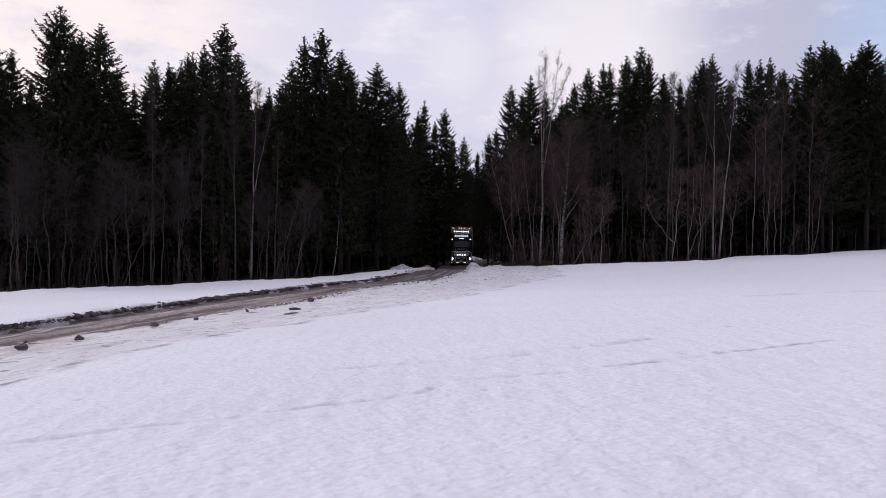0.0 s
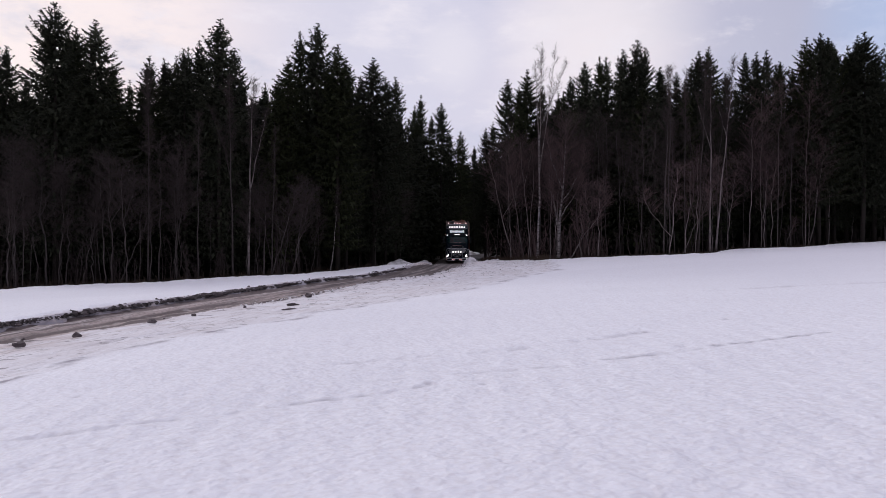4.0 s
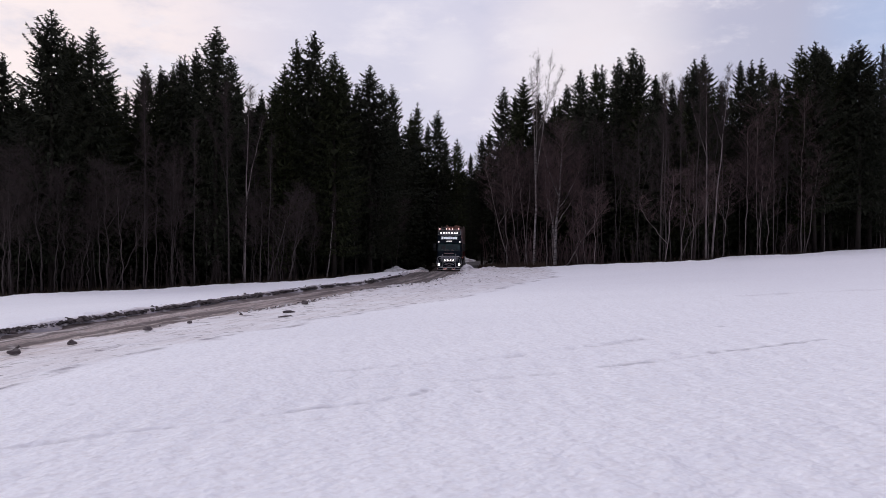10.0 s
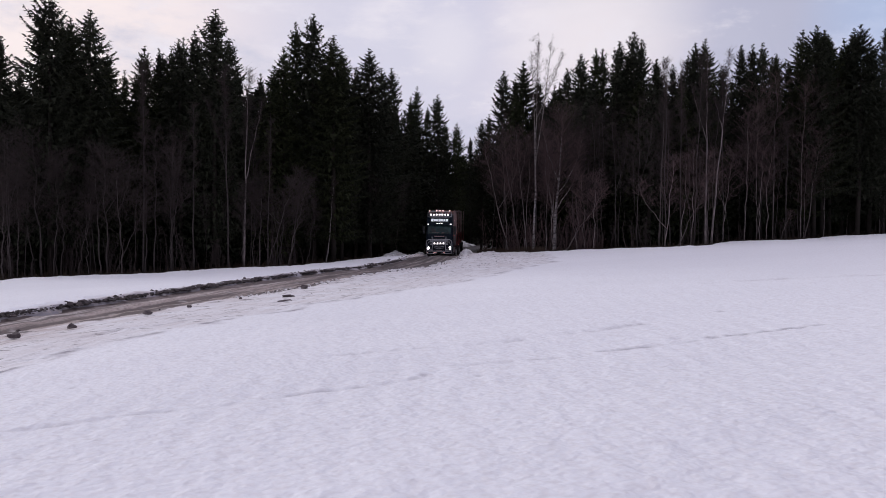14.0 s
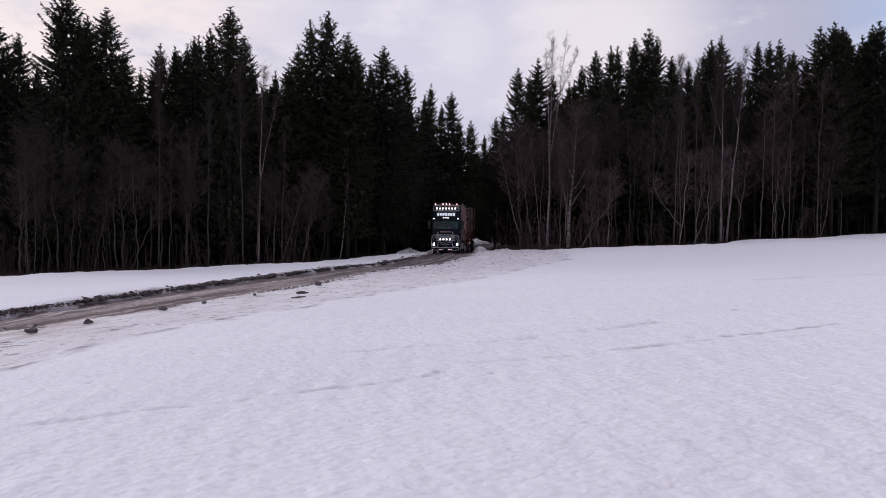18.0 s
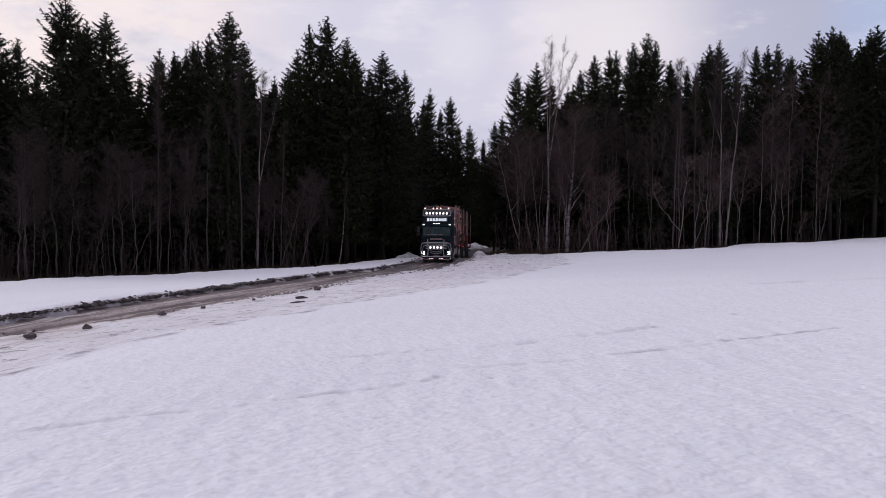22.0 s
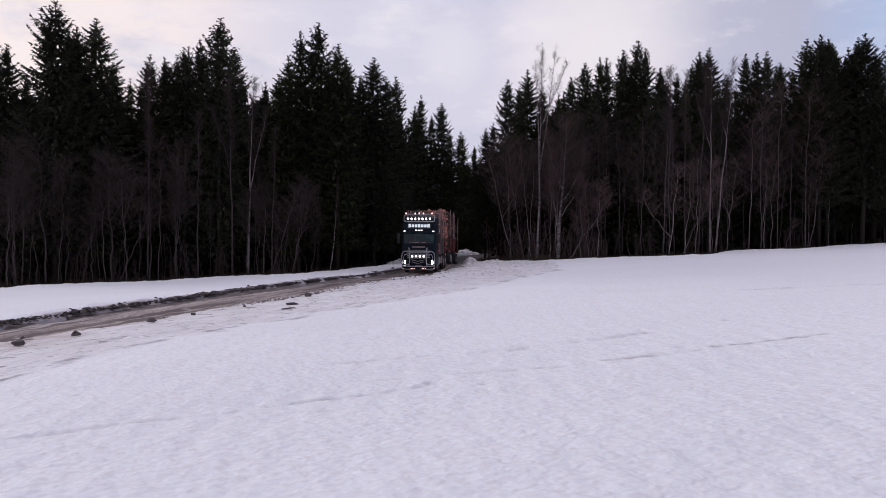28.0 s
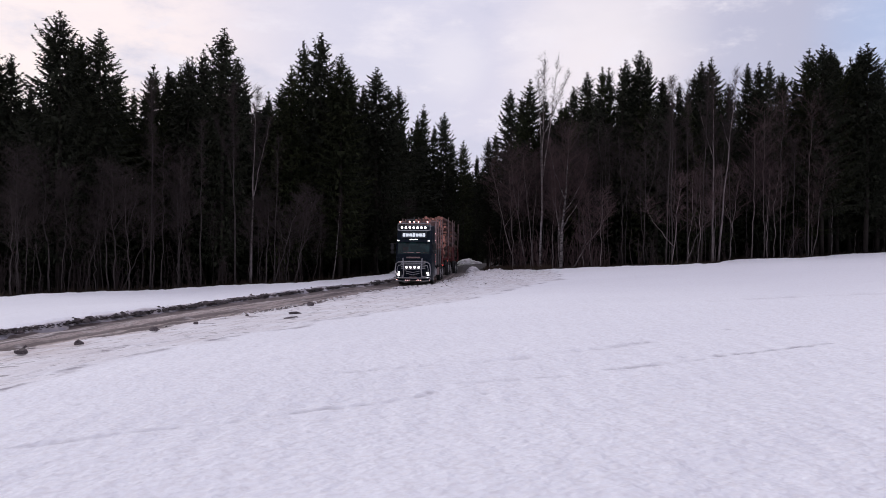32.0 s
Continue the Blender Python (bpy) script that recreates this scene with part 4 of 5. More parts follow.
MIDDLE_ALDERS = [(-0.239, 4.3, 0.1, 0.045), (-0.231, 5.7, 0.1, 0.07, (0.62, -0.7, 0.98)), (-0.222, 5.9, 1.9, 0.062, (0.5, -0.9, 0.85)), (-0.205, 4.1, 0.5, 0.045), (-0.195, 6.0, 1.2, 0.055),
                 (-0.196, 5.6, 1.5, 0.05), (-0.173, 3.6, 0.9, 0.04), (-0.09, 7.0, 0.4, 0.035), (-0.059, 6.4, 0.5, 0.035), (-0.252, 5.3, 0.2, 0.055), (-0.207, 4.3, 0.4, 0.04)]
GLADE_ALDERS = [(0.084, 9.4, -2.3, 0.065, (0.4, 1.1, 0.9)), (0.081, 8.8, -0.4, 0.055), (0.098, 9.6, -1.5, 0.065, (0.5, -0.4, 0.95)), (0.107, 10.0, -1.0, 0.06, (0.6, 0.3, 1.0)), (0.104, 9.2, 0.3, 0.05),
                (0.141, 8.7, -0.7, 0.055), (0.14, 9.1, 0.5, 0.055), (0.18, 6.1, -0.3, 0.045), (0.155, 5.1, 3.7, 0.08), (0.192, 6.0, 0.1, 0.055), (0.17, 5.0, 0.0, 0.045), (0.131, 7.3, 0.1, 0.045)]
EAST_ALDERS = [(0.281, 6.8, 0.6, 0.055, (0.22, -2.1, 0.72)), (0.302, 6.7, 0.3, 0.045), (0.314, 7.6, 0.3, 0.055), (0.297, 5.5, 2.7, 0.05), (0.353, 7.6, 1.0, 0.055, (0.35, -0.9, 0.98)), (0.382, 11.0, 0.2, 0.055),
               (0.402, 7.9, 0.1, 0.055), (0.409, 7.6, 0.4, 0.05), (0.428, 2.3, 0.8, 0.035), (0.457, 9.6, 1.5, 0.065, (0.4, 0.9, 0.8)), (0.456, 5.9, 0.1, 0.04), (0.336, 7.2, 0.0, 0.04), (0.512, 7.6, 0.1, 0.04),
               (0.553, 7.9, 0.3, 0.05), (0.453, 14.0, 0.3, 0.07), (0.397, 13.2, 0.0, 0.05), (0.418, 14.4, 0.1, 0.05), (0.482, 13.3, 0.1, 0.05)]
BIRCHES = [(0.1155, 19.6, 0.35, 0.115, (0.40, -0.3, 0.94), (0.42, 1.45, 1.0), (0.64, 2.5, 0.94)), (0.282, 16.0, -0.2, 0.06), (0.340, 17.3, 1.5, 0.09, (0.6, 0.1, 0.75)), (0.333, 16.5, 0.0, 0.09, (0.55, -1.2, 0.85)), (0.301, 15.7, 0.0, 0.05),
           (0.274, 15.9, 0.3, 0.05), (0.434, 11.1, 0.0, 0.07), (0.558, 20.5, 0.1, 0.07), (-0.378, 14.7, 0.1, 0.06), (-0.314, 11.8, -0.1, 0.05), (-0.270, 14.5, -0.2, 0.068, (0.5, -1.6, 0.85)),
           (-0.251, 14.5, 0.5, 0.082, (0.45, 1.4, 0.85)), (-0.221, 11.0, 0.2, 0.055), (-0.147, 6.7, 0.6, 0.045), (0.318, 16.6, 0.5, 0.05), (0.355, 16.2, -0.3, 0.05)]


def edge_trees():
    rng = random.Random(9)
    n = 0
    for stand_list in (WEST_ALDERS, MIDDLE_ALDERS, GLADE_ALDERS, EAST_ALDERS):
        for k, h, lean, r, *arms in stand_list:
            n += 1
            y = float(edge_y(k)) + rng.uniform(0.25, 0.9)
            kind = stem_tree(400 + n, h * 1.06, lean, r * 0.72, arms, alder_bark if k < 0 else pale_alder_bark, limbs=40 if h > 5 else 18, twigs=red_twigs if k > 0 else None)
            bare_tree("alder", kind, h, k * y, y, h, 0.0, "leafless grey alder forking into rising arms" if arms else "crooked leafless grey alder with fine brown twigs", "alders of the forest edge", turned=False)
    k, h = 0.1415, 12.2
    y = float(edge_y(k)) + 0.4
    bare_tree("alder", stem_tree(77, h, 0.7, 0.16, [(0.16, -0.9, 0.75), (0.3, 1.9, 0.62), (0.42, 2.3, 0.8), (0.5, -1.2, 0.9)], birch_bark, limbs=80, low=0.2, twigs=red_twigs), h, k * y, y, h, 0.0, "stout leafless grey alder with many side limbs", "alders of the forest edge", turned=False)
    for k, h, lean, r, *arms in BIRCHES:
        n += 1
        y = float(edge_y(k)) + rng.uniform(0.5, 1.1)
        kind = stem_tree(400 + n, h * 0.96, lean, r, arms, birch_bark if 0.1 < k < 0.15 or h < 8 else pale_alder_bark if r >= 0.08 else alder_bark, True, limbs=72 if h > 12 else 30, low=0.58)
        bare_tree("birch", kind, h, k * y, y, h, 0.0, "thin young birch leaning at the forest edge" if h < 8 else "tall leafless birch with pale flaking bark and fine upright twigs", "birches of the forest edge", turned=False)
    shapes = [stem_tree(700 + i, 10.0, rng.uniform(-0.6, 0.6), 0.032, [(0.45, rng.uniform(-1, 1), 0.9)], alder_bark, limbs=26) for i in range(6)]
    for k in np.concatenate([np.linspace(-0.60, -0.33, 12), np.linspace(-0.33, -0.1, 9), np.linspace(0.06, 0.2, 14), np.linspace(0.2, 0.6, 30)]):
        k = k + rng.uniform(-0.012, 0.012)
        y = float(edge_y(k)) + rng.uniform(1.2, 4.0)
        h = rng.uniform(7.0, 9.8) if k < -0.33 else rng.uniform(5, 8.5) if k < 0 else rng.uniform(8.0, 12.5)
        bare_tree("alder", rng.choice(shapes), 10.0, k * y, y, h, rng.uniform(-0.8, 0.8), "leafless grey alder with a haze of brown twigs", "alders of the forest edge", wide=rng.uniform(0.8, 1.1))
    for i in range(30):
        k = rng.uniform(0.05, 0.2)
        y = float(edge_y(k)) + rng.uniform(0.3, 3.5)
        bare_tree("bush", rng.choice(red_bushes), 3.2, k * y, y, rng.uniform(1.8, 4.6), rng.uniform(-0.4, 0.4), "leafless red-brown bush between the alders", "bushes of the forest edge")
    for i in range(64):
        k = rng.choice((rng.uniform(-0.6, -0.09), rng.uniform(0.05, 0.6)))
        y = float(edge_y(k)) + rng.uniform(0.2, 3.0)
        bare_tree("bush", rng.choice(bushes), 3.2, k * y, y, rng.uniform(1.2, 3.6), rng.uniform(-0.3, 0.3), "leafless brown bush in the undergrowth", "bushes of the forest edge")


edge_trees()


def dry_grass():
    rng = random.Random(17)
    sh = Shape()
    for i in range(3000):
        k = rng.choice((rng.uniform(0.045, 0.13), rng.uniform(-0.6, 0.6)))
        if -0.055 < k < 0.045:
            continue
        y = float(edge_y(k)) + rng.uniform(-0.4, 1.6)
        x = k * y
        z = float(land(x, y)) - 0.1
        h = rng.uniform(0.2, 0.6)
        a, w = rng.uniform(-1, 1), rng.uniform(0.008, 0.02)
        sh.add([(x - w, y, z), (x + w, y, z), (x + a * 0.25, y + rng.uniform(-0.2, 0.2), z + h)], [(0, 1, 2)])
    tagged(new("dry_grass", sh.mesh("dry_grass", dead_grass)), "withered brown grass along the foot of the wood", "grass", kind="stuff")


dry_grass()


# ---- clods and ploughed heaps ----
def lump(seed, rough=0.35, sub=2):
    bm = bmesh.new()
    bmesh.ops.create_icosphere(bm, subdivisions=sub, radius=1)
    off = Vector((seed * 7.3, seed * 3.1, seed * 1.7))
    for v in bm.verts:
        n = noise.noise(v.co * 1.1 + off) + 0.5 * noise.noise(v.co * 2.7 + off) + 0.25 * noise.noise(v.co * 6 + off)
        v.co *= 1 + rough * n
        v.co.z = max(v.co.z, -0.35)
    sh = Shape().add([v.co[:] for v in bm.verts], [[v.index for v in f.verts] for f in bm.faces])
    bm.free()
    return sh


clods = [lump(s, 0.55, 2).mesh("snow_clod", clod_mat) for s in range(1, 8)]


def lay_clods():
    rng = random.Random(23)
    far = [i for i in range(len(way)) if 12 < way[i, 1] < 62]

    def lay(i, off, size, label):
        x = way[i, 0] - way_dir[i, 1] * off
        y = way[i, 1] + way_dir[i, 0] * off
        z = float(land(x, y)) + (0.0 if off < 0 else -0.08)
        ob = new("snow_clod", rng.choice(clods))
        ob.matrix_basis = Matrix.Translation((x, y, z)) @ Euler((rng.uniform(-0.4, 0.4), rng.uniform(-0.4, 0.4), rng.uniform(0, 6))).to_matrix().to_4x4() @ Matrix.Diagonal((size * rng.uniform(0.8, 1.4), size * rng.uniform(0.8, 1.3), size * rng.uniform(0.6, 0.95), 1))
        tagged(ob, label, "clod", "clods along the road")

    for n in range(300):
        i = rng.choice(far)
        lay(i, -float(west_half(way[i, 1])) - 0.1 - abs(rng.gauss(0, 0.30)), min(0.025 + rng.expovariate(45), 0.11), "grey clod of dirty frozen snow on the road's edge")
    for n in range(26):
        i = rng.choice(far)
        lay(i, float(east_half(way[i, 1])) + rng.uniform(-0.1, 0.5), rng.uniform(0.02, 0.05), "small grey clod of dirty snow beside the road")
    for x, y, size in NEAR_CLODS:
        ob = new("snow_clod", rng.choice(clods))
        ob.matrix_basis = Matrix.Translation((x, y, float(land(x, y)) - 0.06)) @ Matrix.Rotation(rng.uniform(0, 6), 4, "Z") @ Matrix.Diagonal((size * 1.3, size, size * 0.8, 1))
        tagged(ob, "large grey clod of dirty snow on the road's near verge", "clod", "clods along the road")


NEAR_CLODS = ((-8.9, 16.4, 0.115), (-8.4, 17.9, 0.09), (-7.8, 20.9, 0.10), (-7.2, 22.5, 0.06), (-6.4, 25.1, 0.06), (-5.2, 29.8, 0.13))
lay_clods()


def slush_ridge():
    """The dark ridge of ploughed slush along the far edge of the road."""
    rng = random.Random(29)
    kinds = [lump(s, 1.0, 1) for s in range(11, 17)]
    sh = Shape()
    spots = [i for i in range(len(way)) if 10 < way[i, 1] < 58]
    for n in range(7000):
        i = rng.choice(spots)
        big = rng.random() < 0.08 + 0.07 * math.sin(i * 0.9) + 0.07 * math.sin(i * 2.3 + 1)
        grow = 0.75 if way[i, 1] < 24 else 1.15 if way[i, 1] < 46 else 0.85
        off = -float(west_half(way[i, 1])) - 0.08 + rng.gauss(0, 0.28 if way[i, 1] < 24 else 0.17)
        x = way[i, 0] - way_dir[i, 1] * off + rng.uniform(-0.15, 0.15)
        y = way[i, 1] + way_dir[i, 0] * off + rng.uniform(-0.15, 0.15)
        size = (rng.uniform(0.05, 0.085) if big else rng.uniform(0.018, 0.042)) * grow
        z = float(land(x, y)) - 0.03 + rng.uniform(-0.02, 0.05)
        piece = rng.choice(kinds)
        c, t = math.cos(n), math.sin(n)
        sh.add([(x + (p[0] * c - p[1] * t) * size * 1.5, y + (p[0] * t + p[1] * c) * size * 1.5, z + p[2] * size) for p in piece.v], piece.f)
    tagged(new("slush_ridge", sh.mesh("slush_ridge", slush_mat)), "dark ridge of frozen slush and gravel along the road", "slush", kind="stuff")


slush_ridge()


def churned_snow():
    """Broken lumps of snow that the wheels have thrown up between the road and the field."""
    rng = random.Random(31)
    kinds = [lump(s, 0.9, 1) for s in range(21, 27)]
    white, dark = Shape(), Shape()
    spots = [i for i in range(len(way)) if 27 < way[i, 1] < 74]
    for n in range(1100):
        i = rng.choice(spots)
        off = float(east_half(way[i, 1])) - 0.1 + rng.choice((abs(rng.gauss(0, 0.3)), abs(rng.gauss(0, 0.5)), rng.uniform(0, 5.0)))
        x = way[i, 0] - way_dir[i, 1] * off + rng.uniform(-0.2, 0.2)
        y = way[i, 1] + way_dir[i, 0] * off + rng.uniform(-0.2, 0.2)
        soiled = rng.random() < 0.3
        size = rng.uniform(0.02, 0.075) * (0.7 if soiled else 1.0) * (0.5 if way[i, 1] < 38 else 1.0) * (0.6 if off > HALF + 1.2 else 1.0)
        near_road = max(0.0, min(1.0, (HALF + 2.2 - off) / 1.6))
        z = float(land(x, y)) - 0.05 - 0.04 * near_road
        piece = rng.choice(kinds)
        c, t = math.cos(n), math.sin(n)
        (dark if soiled else white).add([(x + (p[0] * c - p[1] * t) * size * 1.6, y + (p[0] * t + p[1] * c) * size * 1.6, z + p[2] * size) for p in piece.v], piece.f)
    tagged(new("churned_snow", white.mesh("churned_snow", heap_mat)), "broken white lumps of snow thrown up beside the road", "snow", kind="stuff")
    tagged(new("road_dirt", dark.mesh("road_dirt", clod_mat)), "dark bits of frozen dirt scattered on the verge", "dirt", kind="stuff")
    for x, y, sx, sy, turn in ((-4.55, 23.2, 0.34, 0.12, 0.9), (-4.9, 25.3, 0.22, 0.05, 0.6)):
        ob = new("snow_clod", clods[2])
        ob.matrix_basis = Matrix.Translation((x, y, float(land(x, y)) - 0.06)) @ Matrix.Rotation(turn, 4, "Z") @ Matrix.Diagonal((sx, sy, 0.06, 1))
        tagged(ob, "flat dark clod of earth on the dirty snow", "clod", "clods along the road")


churned_snow()


def heap(name, x, y, sx, sy, sz, seed, label):
    sh = Shape()
    rng = random.Random(seed)
    for n in range(130):
        a, r = rng.uniform(0, 6.28), math.sqrt(rng.random())
        px, py = math.cos(a) * r * sx, math.sin(a) * r * sy
        size = rng.uniform(0.05, 0.21) * (1.15 - 0.5 * r)
        piece = lump(seed * 31 + n, 0.7, 1)
        pz = sz * (1 - r) * 0.95 + rng.uniform(-0.04, 0.06)
        sh.add([(px + p[0] * size * 1.3, py + p[1] * size * 1.2, pz + p[2] * size * 0.8) for p in piece.v], piece.f)
    core = lump(seed, 0.3, 3)
    sh.add([(p[0] * sx * 0.92, p[1] * sy * 0.92, p[2] * sz * 0.8) for p in core.v], core.f)
    ob = new(name, sh.mesh(name, heap_mat))
    ob.matrix_basis = Matrix.Translation((x, y, float(land(x, y)) - 0.15))
    tagged(ob, label, "snow heap", "ploughed heaps at the forest gate")


HEAPS = ((-4.2, 71.5, 1.2, 2.2, 0.62), (-4.4, 66.5, 0.8, 2.4, 0.22), (2.1, 67.8, 0.6, 0.8, 0.5), (-2.2, 80.0, 0.7, 1.4, 0.28), (4.4, 71.0, 1.3, 1.0, 0.15), (-4.3, 76.5, 0.8, 1.6, 0.35), (3.1, 118.0, 1.9, 1.2, 0.95))
for n, (x, y, sx, sy, sz) in enumerate(HEAPS):
    heap("snow_bank", x, y, sx, sy, sz, 60 + n, "lumpy bank of ploughed snow where the road leaves the wood")


def close_wood():
    """Young spruces that close the view where the forest road bends away."""
    rng = random.Random(93)
    for n in range(36):
        x, y = rng.uniform(-8, 26), rng.uniform(146, 166)
        deep_spots.append((rng.randrange(2), x, y, rng.uniform(14, 18), rng.uniform(1.2, 1.6)))
    for n in range(84):
        k = -0.72 + 1.44 * (n + rng.random()) / 84
        y = float(edge_y(k)) + rng.uniform(35, 46)
        if abs(from_way([k * y], [y])[0][0]) > 6:
            deep_spots.append((rng.randrange(2), k * y, y, rng.uniform(9, 13), rng.uniform(1.2, 1.5)))
    for n in range(34):
        x, y = rng.uniform(-3, 9), rng.uniform(92, 140)
        off, _ = from_way([x], [y])
        if abs(off[0]) > 3.6 and not (y < 122 and -0.005 < x / y < 0.06):
            spruce(rng.choice(filler), x, y, rng.uniform(4, 8), rng.uniform(0.7, 1.0), "young dark spruce beside the forest road", "spruces inside the forest")


close_wood()


def join_deep_wood():
    """The crowded spruces behind the edge, too many to tell apart, as one mesh."""
    rng = random.Random(94)
    kinds = []
    for crown, trunk in deep_shapes:
        tris = []
        for sh, slot in ((crown, 0), (trunk, 1)):
            start = 0 if slot == 0 else len(crown.v)
            tris += [(start + f[0], start + f[i], start + f[i + 1], slot) for f in sh.f for i in range(1, len(f) - 1)]
        kinds.append((np.array(crown.v + trunk.v), np.array(tris)))
    verts, faces, slots, count = [], [], [], 0
    for which, x, y, h, wide in deep_spots:
        v, t = kinds[which]
        a = rng.uniform(0, 6.28)
        turn = np.array([[math.cos(a) * wide, math.sin(a) * wide, 0], [-math.sin(a) * wide, math.cos(a) * wide, 0], [0, 0, h / STAND]])
        verts.append(v @ turn + np.array([x, y, float(land(x, y)) - 0.12]))
        faces.append(t[:, :3] + count)
        slots.append(t[:, 3])
        count += len(v)
    verts, faces, slots = np.vstack(verts), np.vstack(faces), np.concatenate(slots)
    me = bpy.data.meshes.new("deep_wood")
    me.vertices.add(len(verts))
    me.vertices.foreach_set("co", verts.astype(np.float32).ravel())
    me.loops.add(faces.size)
    me.loops.foreach_set("vertex_index", faces.astype(np.int32).ravel())
    me.polygons.add(len(faces))
    me.polygons.foreach_set("loop_start", np.arange(0, faces.size, 3, dtype=np.int32))
    me.polygons.foreach_set("material_index", slots.astype(np.int32))
    me.materials.append(needles[0])
    me.materials.append(spruce_bark)
    me.update(calc_edges=True)
    tagged(new("deep_wood", me), "dark crowded spruces deep in the forest", "forest", kind="stuff")


join_deep_wood()


# ---- timber lorry ----
cab_paint = material("dark_cab_paint", (0.008, 0.013, 0.020), 0.4, grain=((4, (0.025, 0.025, 0.026), 0.55, 0.85, ONE),), spec=0.06)
black_plastic = material("black_plastic", (0.018, 0.018, 0.019), 0.55, grain=((9, (0.04, 0.038, 0.036), 0.5, 0.8, ONE),), spec=0.25)
# greenish tone and blotches: reflections and cab interior put into the glass colour
glass = material("windscreen_glass", (0.006, 0.020, 0.021), 0.10, grain=((2.2, (0.014, 0.042, 0.042), 0.45, 0.6, ONE),), spec=0.3)
steel = material("polished_steel", (0.36, 0.36, 0.38), 0.38, 1.0, grain=((6, (0.32, 0.32, 0.32), 0.5, 0.8, ONE),))
grey_paint = material("grey_chassis", (0.06, 0.06, 0.062), 0.6, grain=((5, (0.11, 0.10, 0.095), 0.45, 0.75, ONE),))
red_steel = material("red_stake_paint", (0.11, 0.017, 0.017), 0.55, grain=((6, (0.06, 0.022, 0.02), 0.5, 0.8, ONE),))
alu_stake = material("dull_aluminium", (0.24, 0.155, 0.15), 0.6, 0.3, grain=((4, (0.3, 0.23, 0.22), 0.45, 0.75, ONE),))
rubber = material("tyre_rubber", (0.016, 0.016, 0.016), 0.85, grain=((6, (0.06, 0.056, 0.054), 0.5, 0.75, ONE),), bump=((40, 0.3, 0.01),))
log_bark = material("log_bark", (0.095, 0.040, 0.034), 0.9, grain=((3, (0.035, 0.026, 0.023), 0.42, 0.62, (1, 0.25, 1)), (12, (0.085, 0.045, 0.036), 0.5, 0.75, (1, 0.4, 1))), bump=((14, 0.5, 0.02),), rand=0.55)
log_end = material("sawn_log_end", (0.44, 0.20, 0.15), 0.8, grain=((7, (0.24, 0.10, 0.08), 0.4, 0.7, ONE), (2, (0.50, 0.28, 0.22), 0.5, 0.8, ONE)), rand=0.5)
lamp_white = material("lamp_glow", (0.9, 0.9, 0.9), 0.2, emit=(1.0, 0.90, 0.92), power=1.9)
head_glow = material("headlamp_glow", (0.9, 0.9, 0.9), 0.2, emit=(1.0, 0.93, 0.95), power=9.0)
marker_glow = material("marker_glow", (0.9, 0.6, 0.5), 0.2, emit=(1.0, 0.52, 0.52), power=2.0)
red_glow = material("red_marker_glow", (0.7, 0.1, 0.08), 0.3, emit=(1.0, 0.10, 0.07), power=1.2)
sign_glow = material("sign_letter_glow", (0.8, 0.85, 0.9), 0.4, emit=(0.85, 0.93, 1.0), power=0.46)
sign_back = material("sign_box", (0.02, 0.025, 0.03), 0.4)

FRONT = ((0.32, 0.05), (0.6, 0.0), (1.5, 0.0), (1.92, 0.03), (2.72, 0.27), (2.95, 0.33), (3.45, 0.52), (3.72, 0.85), (3.80, 1.25))


def nose(z):
    return float(np.interp(z, [q[0] for q in FRONT], [q[1] for q in FRONT]))


def corner(x):
    """How far the cab's front draws back towards its corners."""
    return 0.20 * max(0.0, (abs(x) - 0.8) / 0.45) ** 3


def front_panel(x0, x1, z0, z1, out, thick, nx=9, nz=4):
    """A panel that follows the cab's front, standing out from it."""
    sh = Shape()
    xs, zs = np.linspace(x0, x1, nx), np.linspace(z0, z1, nz)
    pts = [(x, nose(z) + corner(x) - o, z) for o in (out, out - thick) for z in zs for x in xs]
    n = nx * nz
    f = []
    for j in range(nz - 1):
        for i in range(nx - 1):
            a = j * nx + i
            f += [(a, a + 1, a + nx + 1, a + nx), (n + a + nx, n + a + nx + 1, n + a + 1, n + a)]
    rim = [i for i in range(nx)] + [j * nx + nx - 1 for j in range(1, nz)] + [(nz - 1) * nx + i for i in range(nx - 2, -1, -1)] + [j * nx for j in range(nz - 2, 0, -1)]
    for a, b in zip(rim, rim[1:] + rim[:1]):
        f.append((a, n + a, n + b, b))
    return sh.add(pts, f)


def cab_shape():
    sh = Shape()
    xs = [-1.25, -1.22, -1.1, -0.8, 0, 0.8, 1.1, 1.22, 1.25]
    prof = [(nose(z), z) for z, _ in FRONT] + [(2.25, 3.84), (2.32, 3.7), (2.32, 1.0), (2.0, 0.95), (2.0, 0.6), (0.95, 0.55), (0.9, 0.32)]
    nf = len(FRONT)
    pts = []
    for x in xs:
        for k, (y, z) in enumerate(prof):
            top = 0.06 * max(0, z - 2.9) * (abs(x) > 1.0)
            pts.append((x * (1 - 0.03 * max(0, z - 2.4)), y + (corner(x) if k < nf else 0) + 0.02 * (abs(x) > 1.23), z - top))
    n = len(prof)
    f = []
    for i in range(len(xs) - 1):
        for k in range(n):
            j = (k + 1) % n
            f.append((i * n + k, (i + 1) * n + k, (i + 1) * n + j, i * n + j))
    f.append(tuple(range(n)))
    f.append(tuple((len(xs) - 1) * n + k for k in range(n))[::-1])
    return sh.add(pts, f)


